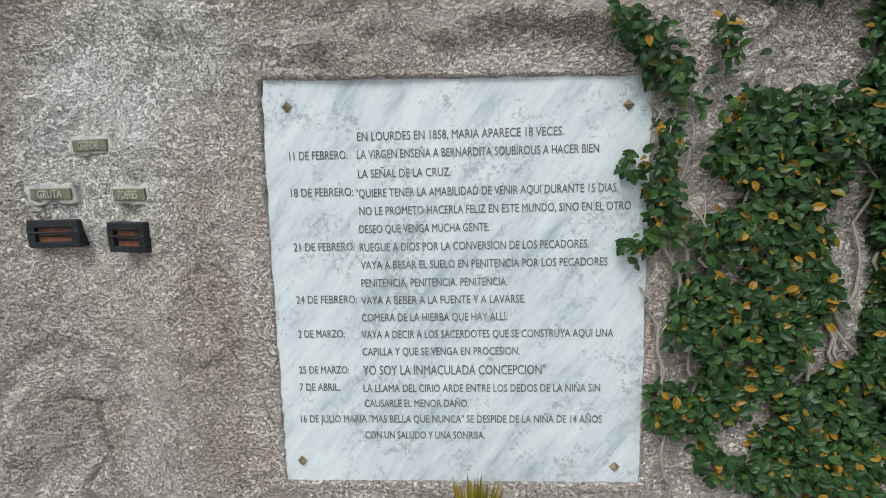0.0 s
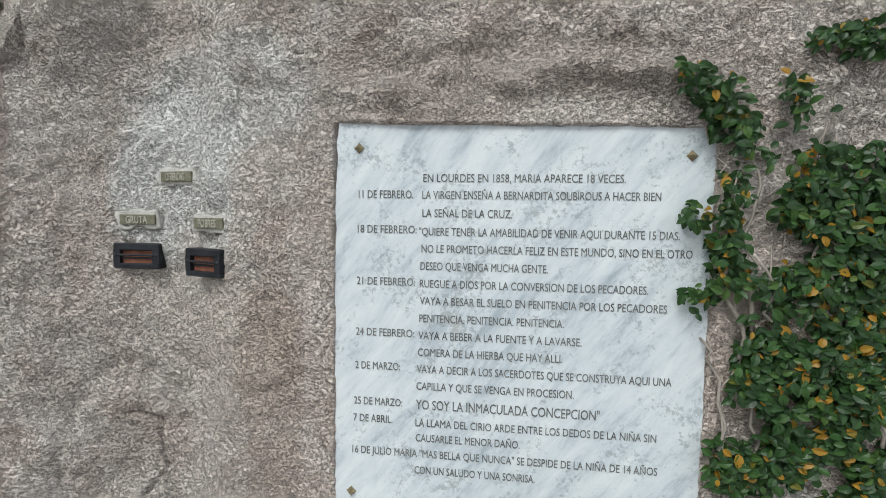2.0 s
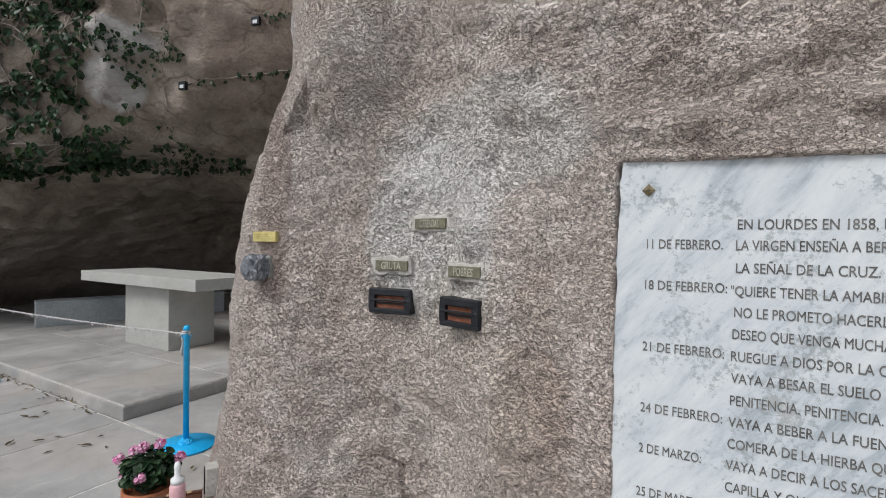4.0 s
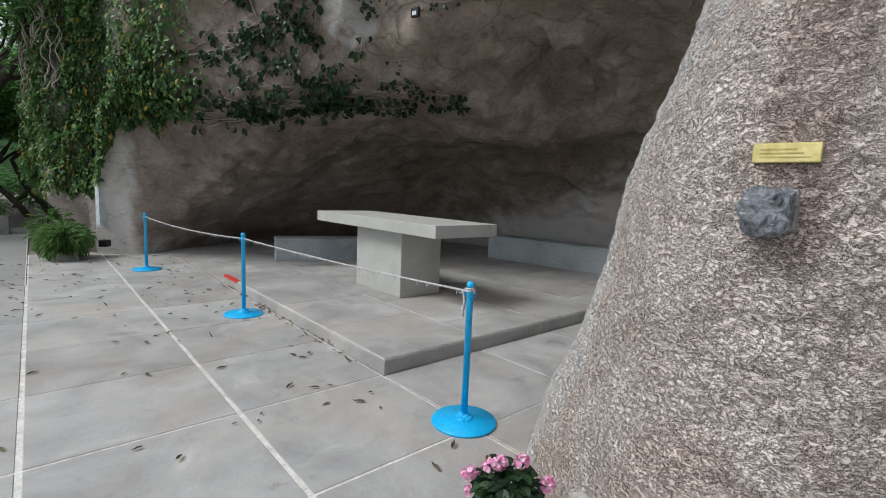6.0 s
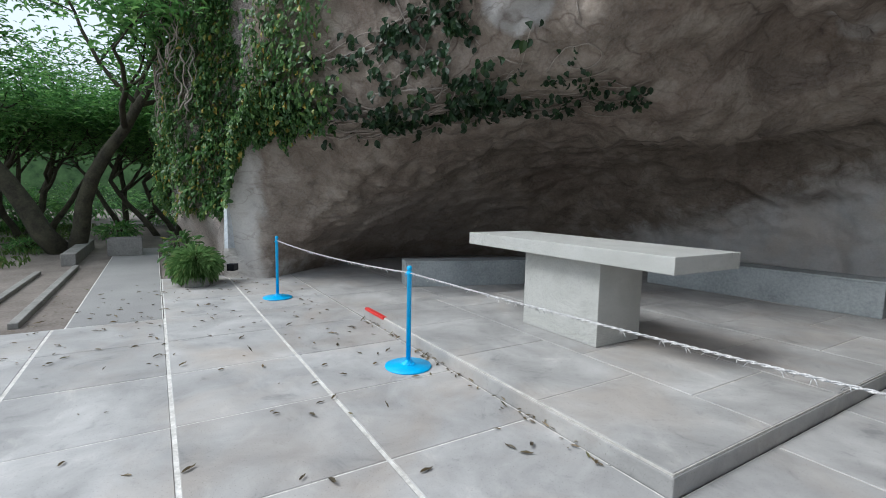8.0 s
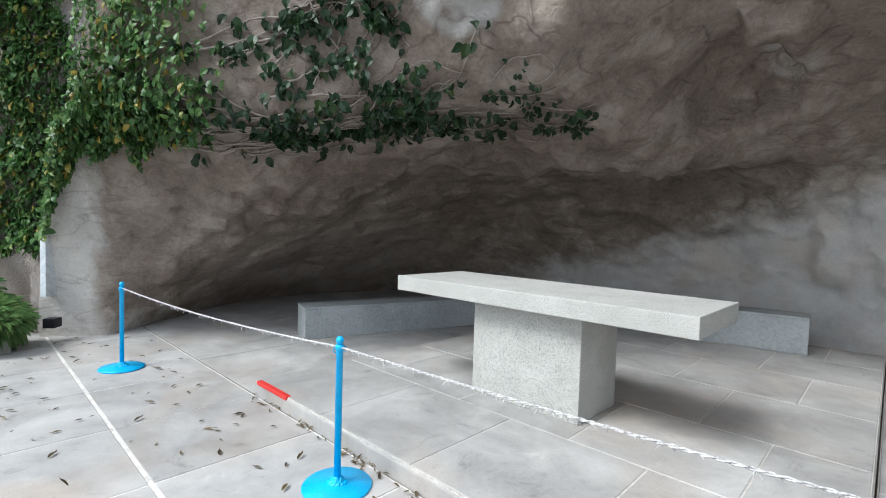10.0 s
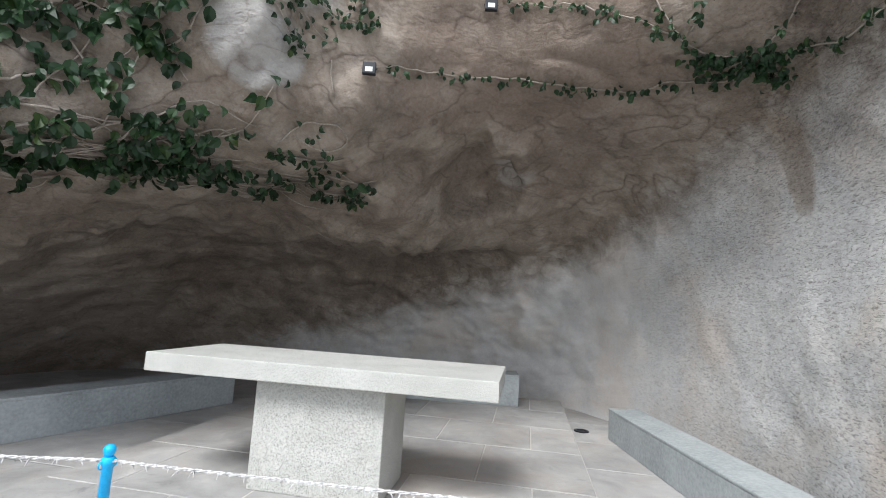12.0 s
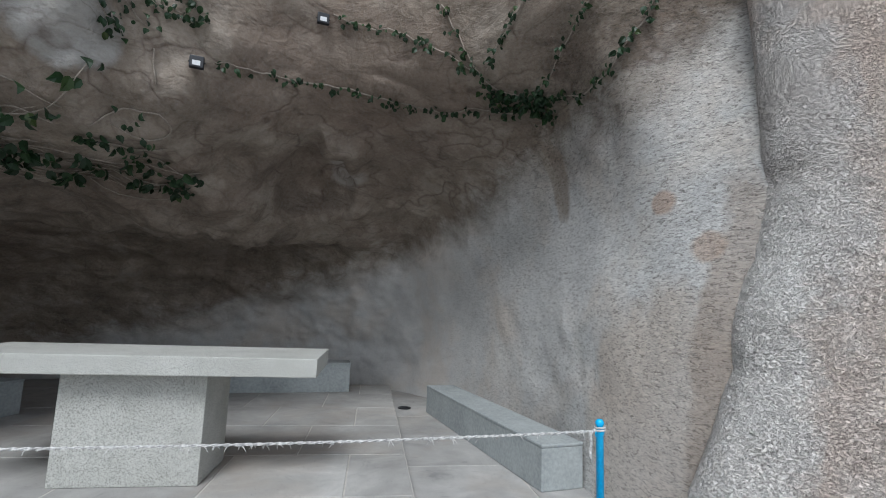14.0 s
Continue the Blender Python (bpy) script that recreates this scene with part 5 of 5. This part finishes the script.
MAIN_TREE = tree((-18.2, -1.7, 0), "spreading tree with dark mossy leaning trunks", [(0, -0.10, (0.05, -0.30, 1)), (0.1, 0.1, (0.1, 0.30, 1))], 10.0, 0.25, 5, 12)
SIDE_TREE = tree((-23.5, 0.8, 0), "slender tree with several crooked dark trunks", [(0, 0, (0.2, 0.3, 1)), (0.4, 0.5, (-0.1, 0.5, 1)), (0.2, -0.6, (0.2, -0.6, 1))], 8.0, 0.13, 11, 8)
for x, y, rz, sc in ((-24, -3.6, 70, 1.0), (-29, -1.0, 150, 1.1), (-28, 3.2, 210, 1.0), (-27, -9, 110, 1.1), (-37, -6, 330, 1.2), (-22.5, -6, 290, 0.95), (-26, 1.2, 30, 1.0)):
    c = copy_thing(SIDE_TREE if rz % 20 else MAIN_TREE, pose(x, y, 0, 0, 0, rz))
    c.scale = (sc, sc, sc)


def shrub(at, size, label, seed, n=900, mat=None, leaf=0.13, name="shrub", category="shrub", slim=0.5):
    rng = random.Random(seed)
    t = thing(name, label, category, at)
    places, bm = [], bmesh.new()
    for k in range(9):
        a = rng.uniform(0, 6.28)
        tip = Vector((math.cos(a) * size[0] * 0.6, math.sin(a) * size[1] * 0.6, size[2] * rng.uniform(0.5, 0.9)))
        tube(bm, [(0, 0, -0.05), tip * 0.5 + Vector((0, 0, 0.1)), tip], [0.025, 0.015, 0.006], 5)
    part("stems", bm, BARK, t)
    for _ in range(n):
        v = Vector((rng.gauss(0, 1), rng.gauss(0, 1), rng.gauss(0, 1))).normalized() * rng.uniform(0.55, 1.05)
        p = Vector((v.x * size[0], v.y * size[1], size[2] * (0.5 + 0.5 * v.z)))
        p *= 1 + 0.22 * fbm(p + Vector(at), 1.6, 2)
        places.append((tuple(p), (v.x, v.y, v.z * 0.5 + rng.uniform(-.6, .4)), (v.x, v.y, v.z + 0.6), rng.uniform(0.6, 1.4)))
    leaves("foliage", places, leaf, leaf * slim, mat or TREE_LEAF, t, 0.2)
    return t


for k, (x, y, w, h) in enumerate(((-24, -6.5, 2.0, 1.2), (-28, -4.5, 2.4, 1.3), (-29, 1.5, 2.6, 1.4), (-25, 4.5, 2.0, 1.4), (-22.0, -10.0, 2.4, 1.6), (-32, -9, 3.2, 1.8), (-36, -3, 3.6, 2.0), (-22, 2.6, 1.2, 0.9))):
    shrub((x, y, 0), (w, w * 0.8, h), "broad green shrub under the garden trees", 40 + k, 1500, None, 0.2)
shrub((-19.6, -0.8, 0.2), (0.8, 0.5, 0.45), "low green bush behind the kerb", 61, 600, None, 0.12)
shrub((-18.9, -2.6, 0.0), (0.5, 0.5, 0.3), "low ferny undergrowth by the tree roots", 62, 400, None, 0.1)


def backdrop():
    t = bmesh.new()
    for k in range(48):
        a0, a1 = radians(120 + k * 2.5), radians(122.5 + k * 2.5)
        h0, h1 = (7.5 + 3 * fbm((k * 0.45, 0, 0), 1, 3), 7.5 + 3 * fbm(((k + 1) * 0.45, 0, 0), 1, 3))
        v = [t.verts.new((58 * math.cos(a), 58 * math.sin(a), z)) for a, z in ((a0, -1), (a1, -1), (a1, h1), (a0, h0))]
        t.faces.new(v)
    tagged(part("backdrop", t, mottled("far_woods", (0.03, 0.07, 0.028), (0.12, 0.22, 0.08), 0.6, 0.95, grain=1.2, bump_d=0.1)), "distant green woodland", "woods", kind="structure")


backdrop()


def lawn():
    places = []
    for _ in range(9000):
        x, y = R.uniform(-30, -15.5), R.uniform(-9, -2.2)
        if fbm((x, y, 0), 0.5, 2) < -0.1:
            continue
        places.append(((x, y, -0.035), (R.uniform(-.5, .5), R.uniform(-.5, .5), 1), (R.uniform(-1, 1), R.uniform(-1, 1), 0), R.uniform(0.5, 1.3)))
    ob = new("grass", leaf_mesh("grass", places, 0.14, 0.03, GRASS, 0.3))
    tagged(ob, "short green grass under the trees", "grass", kind="stuff")


lawn()


def planter(at, w, d, h, label, name="planter_box"):
    t = thing(name, label, "planter", at)
    bm = bmesh.new()
    box(bm, (-w / 2, -d / 2, 0), (w / 2, d / 2, h), 0.015)
    top = [f for f in bm.faces if f.normal.z > 0.9]
    got = bmesh.ops.inset_region(bm, faces=top, thickness=0.05)
    for f in top:
        for v in f.verts:
            v.co.z -= 0.05
    part("trough", bm, CONCRETE, t)
    return t


planter((-17.1, -0.5, 0), 0.55, 0.7, 0.42, "weathered square concrete planter beside the walkway")
planter((-12.15, 0.68, 0), 0.62, 0.36, 0.16, "low grey concrete trough holding a feathery fern")
shrub((-12.15, 0.68, 0.10), (0.40, 0.30, 0.50), "feathery light green fern in the trough", 71, 3000, FERN, 0.15, "fern", "fern", 0.10)
shrub((-13.3, 0.55, 0.0), (0.30, 0.25, 0.85), "leafy potted plant by the ivy wall", 72, 200, IVY_LEAF, 0.16, "potted_plant", "plant")


def kerb(lo, hi, label, name="kerb"):
    bm = box(bmesh.new(), lo, hi, 0.015)
    tagged(part(name, bm, CONCRETE), label, "kerb", kind="structure")


kerb((-19.2, -1.55, -0.04), (-15.6, -1.3, 0.22), "weathered concrete kerb by the tree")
kerb((-19.0, 0.30, -0.04), (-12.9, 0.42, 0.16), "low concrete kerb along the walkway")
for k, (y, x0, x1) in enumerate(((-1.25, -15.2, -10.2), (-1.75, -14.6, -10.2), (-2.35, -14.4, -10.2))):
    kerb((x0, y - 0.05, -0.04), (x1, y + 0.05, 0.035 - 0.012 * k), "worn wooden beam laid in the ground", "trim_beam")


# ---- on the pillar ----
def pillar_fittings():
    t = thing("vent_grille", "small dark vent grille at the foot of the pillar", "vent", (-12.30, 1.24, 0.18), -38)
    part("frame", box(bmesh.new(), (-0.075, -0.03, 0), (0.075, 0.10, 0.12), 0.005), BLACK, t)
    for k in range(3):
        part("slat", box(bmesh.new(), (-0.06, -0.04, 0.02 + 0.035 * k), (0.06, -0.03, 0.035 + 0.035 * k)), CONCRETE, t)
    t = thing("stone_tablet", "narrow white marble tablet on the outer rock", "tablet", (-12.62, 1.36, 0.55), -50)
    part("slab", box(bmesh.new(), (-0.22, -0.03, 0), (0.22, 0.05, 0.82), 0.006), MARBLE, t)


pillar_fittings()


# ---- floodlights ----
def floodlight(at, aim, label):
    t = thing("floodlight", label, "lamp", at, aim, "floodlights under the brow")
    hs = part("housing", box(bmesh.new(), (-0.062, -0.02, -0.055), (0.062, 0.03, 0.06), 0.008), BLACK, t)
    part("glass", box(bmesh.new(), (-0.034, -0.0235, -0.036), (0.034, -0.019, 0.010)), LAMP_GLASS, hs, "pale front glass")
    bm = tube(bmesh.new(), [(-0.066, 0.0, 0), (-0.066, 0.05, 0.03), (-0.05, 0.10, 0.06), (0.05, 0.10, 0.06), (0.066, 0.05, 0.03), (0.066, 0.0, 0)], 0.006, 6)
    part("bracket", bm, BLACK, t)


for x, y, z, aim in ((-6.76, 4.0, 3.73, 12), (-5.78, 4.42, 4.48, 12), (-9.9, 3.1, 2.78, -40)):
    q, n = near_vault((x, y, z))
    floodlight(tuple(q + n * 0.09), aim, "small black floodlight with pale glass fixed to rock")


# ---- the stand by the corner ----
def stand():
    t = thing("wooden_stand", "worn brown wooden stand with peeling paint", "table", (-2.28, 1.244, 0.0), 51.3)
    part("tabletop", box(bmesh.new(), (-0.19, -0.17, 0.41), (0.19, 0.17, 0.44), 0.006), BROWN_WOOD, t)
    for x in (-0.165, 0.165):
        for y in (-0.14, 0.14):
            part("leg", box(bmesh.new(), (x - 0.018, y - 0.018, 0), (x + 0.018, y + 0.018, 0.41)), BROWN_WOOD, t)
    part("rim", box(bmesh.new(), (-0.19, 0.15, 0.4395), (0.19, 0.17, 0.45), 0.003), BROWN_WOOD, t)
    part("bare_patch", box(bmesh.new(), (0.02, -0.03, 0.4395), (0.15, 0.05, 0.4422)), RAW_WOOD, t, "strip of bare worn wood")
    for x, w in ((-0.175, 0.022), (-0.13, 0.012), (0.05, 0.03), (0.13, 0.018)):
        part("chipped_paint", box(bmesh.new(), (x, 0.148, 0.4497), (x + w, 0.1705, 0.4515), 0.0006, 1), RAW_WOOD, t, "bare chip in the paint")
    c = thing("cloth", "crumpled white cloth lying on the stand", "cloth", (-2.335, 1.205, 0.442), 51.3)
    bm = bmesh.new()
    bmesh.ops.create_grid(bm, x_segments=18, y_segments=14, size=0.5)
    for v in bm.verts:
        v.co = Vector((v.co.x * 0.24 + 0.012 * fbm((v.co.x, v.co.y, 2), 3, 2), v.co.y * 0.20 + 0.012 * fbm((v.co.x, v.co.y, 5), 3, 2), 0.006 + 0.02 * abs(fbm((v.co.x, v.co.y, 0), 5, 3))))
    part("fabric", bm, CLOTH, c, smooth=True)
    b = thing("dispenser_bottle", "small pink soap bottle with white pump cap", "bottle", (-2.245, 1.356, 0.441))
    part("body", lathe(bmesh.new(), [(0.026, 0), (0.03, 0.006), (0.03, 0.10), (0.024, 0.115)], 20), PINK_LIQUID, b, smooth=True)
    part("cap", lathe(bmesh.new(), [(0.026, 0.112), (0.026, 0.132), (0.012, 0.138), (0.012, 0.17), (0.014, 0.178), (0.010, 0.196), (0.004, 0.2)], 16), WHITE_PLASTIC, b, smooth=True)


stand()


def flower_pot():
    t = thing("flower_pot", "terracotta pot of pink geraniums on the paving", "potted plant", (-2.70, 1.49, 0.0))
    part("pot", lathe(bmesh.new(), [(0.078, 0.0), (0.09, 0.02), (0.106, 0.25), (0.108, 0.285), (0.114, 0.29), (0.111, 0.31), (0.118, 0.315), (0.119, 0.365), (0.108, 0.365), (0.103, 0.33)], 32), TERRACOTTA, t, smooth=True)
    places = []
    for _ in range(420):
        v = Vector((R.gauss(0, 1), R.gauss(0, 1), R.gauss(0, 1))).normalized() * R.uniform(0.5, 1.0)
        p = Vector((v.x * 0.108, v.y * 0.108, 0.45 + v.z * 0.09))
        places.append((tuple(p), (v.x + R.uniform(-.6, .6), v.y + R.uniform(-.6, .6), R.uniform(-.6, .3)), (v.x, v.y, v.z + 0.5), R.uniform(0.7, 1.3)))
    leaves("foliage", places, 0.038, 0.04, VINE_LEAF, t, 0.1, "dark green rounded leaves")
    for x, y, z in ((-0.11, -0.06, 0.42), (-0.10, -0.09, 0.50), (-0.02, -0.02, 0.55), (0.03, 0.03, 0.56), (0.10, 0.09, 0.49), (0.08, -0.09, 0.45), (-0.12, -0.03, 0.46), (-0.04, -0.05, 0.54)):
        places = []
        for _ in range(70):
            v = Vector((R.gauss(0, 1), R.gauss(0, 1), R.gauss(0, 1))).normalized()
            places.append((tuple(Vector((x, y, z)) + v * R.uniform(0.010, 0.022)), tuple(v.orthogonal() + v * 0.6), tuple(v), R.uniform(0.7, 1.2)))
        leaves("blossom", places, 0.016, 0.018, PETAL, t, 0.1, "pink geranium blossom")


flower_pot()


def spiky_plant():
    """Yellowed palm leaf tips that rise before the plaque."""
    t = thing("palm_plant", "small palm with yellowed pointed leaf tips below plaque", "plant", (0.09, 1.47, 0.12))
    bm = bmesh.new()
    tube(bm, [(0, 0, -0.11), (0.02, 0.01, 0.15), (0.01, 0.02, 0.3)], [0.03, 0.025, 0.015], 8)
    part("stem", bm, BARK, t)
    places = []
    for k in range(15):
        a = -0.5 + k / 14 * 1.0
        places.append(((0.03 + 0.02 * math.sin(a), 0.02, 0.26), (math.sin(a) * 0.55, R.uniform(-.1, .1), math.cos(a)), (0, -1, 0), R.uniform(0.8, 1.05)))
    for k in range(12):
        a = 0.9 + k / 11 * 0.7
        places.append(((0.05, 0.02, 0.25), (math.sin(a), R.uniform(-.2, .1), math.cos(a) * 0.55), (0, -1, 0.3), R.uniform(0.9, 1.2)))
    leaves("fronds", places, 0.24, 0.022, leaf_mat("palm_leaf", [(0.0, (0.16, 0.20, 0.03)), (0.5, (0.42, 0.34, 0.05)), (0.9, (0.55, 0.42, 0.06)), (1.0, (0.2, 0.25, 0.05))]), t, 0.02)


spiky_plant()


# ---- small things on the floor ----
def red_edge():
    bm = box(bmesh.new(), (-8.80, 2.331, 0.10), (-8.25, 2.385, 0.1335), 0.004, 1)
    tagged(part("warning_strip", bm, RED), "red painted strip on the platform's edge", "marking")


red_edge()


def litter():
    places = []
    for _ in range(300):
        x, y = R.uniform(-12.5, -2.0), R.uniform(-1.2, 2.25)
        if R.random() < 0.35:
            x = R.uniform(-12.5, -8.0)
        places.append(((x, y, 0.006 + R.uniform(0, 0.006)), (R.uniform(-1, 1), R.uniform(-1, 1), R.uniform(-.05, .12)), (0, 0, 1), R.uniform(0.5, 1.5)))
    for _ in range(90):
        x = R.uniform(-8.8, -5.0)
        places.append(((x, 2.295 + R.gauss(0, 0.03), 0.008), (R.uniform(-1, 1), R.uniform(-.5, .5), R.uniform(-.05, .2)), (0, 0, 1), R.uniform(0.5, 1.2)))
    ob = new("dry_leaves", leaf_mesh("dry_leaves", places, 0.065, 0.02, DRY_LEAF, -0.12))
    tagged(ob, "scattered narrow dry brown leaves on the paving", "leaf litter", kind="stuff")


litter()


def drain():
    t = thing("floor_drain", "dark drain hole at the foot of the wall", "drain", (-4.52, 7.15, 0.003), 10)
    part("rim", lathe(bmesh.new(), [(0.10, 0.0), (0.10, 0.012), (0.07, 0.014), (0.06, 0.004)], 18), BLACK, t)


drain()


# ---- paving ----
XS = [-4.70 - 1.03 * k for k in range(5, -9, -1)]
YS = [-3.98, -2.93, -1.90, -0.86, 0.19, 1.24, 2.325]
slab_floor("pavement_plaza", "grey concrete paving slabs with pale mortar joints", XS, YS, 0.0, SLAB, MORTAR)
slab_floor("pavement_left", "grey concrete paving slabs strewn with dry leaves", [-12.94, -11.91, -10.88, -9.85], [0.19, 1.24, 2.325], 0.0, SLAB, MORTAR)
slab_floor("pavement_walkway", "smooth grey cement walkway between trees and rock", [-18.6, -9.86], [-0.76, 0.18], 0.0, WALKWAY)
slab_floor("pavement_side", "grey concrete slabs beside the platform", [-4.68, -3.64, -2.6], [2.335, 3.41, 4.46, 5.56, 6.6, 7.65, 8.7, 9.7], 0.0, SLAB, PALE_CEMENT, (0.014, 0.012))
slab_floor("pavement_grotto", "grey concrete slabs on the grotto floor", [-15.2, -13.6, -11.9, -10.3, -8.87], [2.335, 3.9, 5.5, 7.1, 8.7, 10.3], 0.0, PLATFORM, CONCRETE, (0.016, 0.016))
slab_floor("pavement_platform", "grey slabs on top of the platform", [-8.84, -7.76, -6.73, -5.70, -4.70], [2.345, 3.39, 4.40, 5.52, 6.56, 7.6, 8.55], 0.13, PLATFORM, PALE_CEMENT, (0.012, 0.012),
           stagger=[-8.84, -8.31, -7.28, -6.25, -5.22, -4.70])
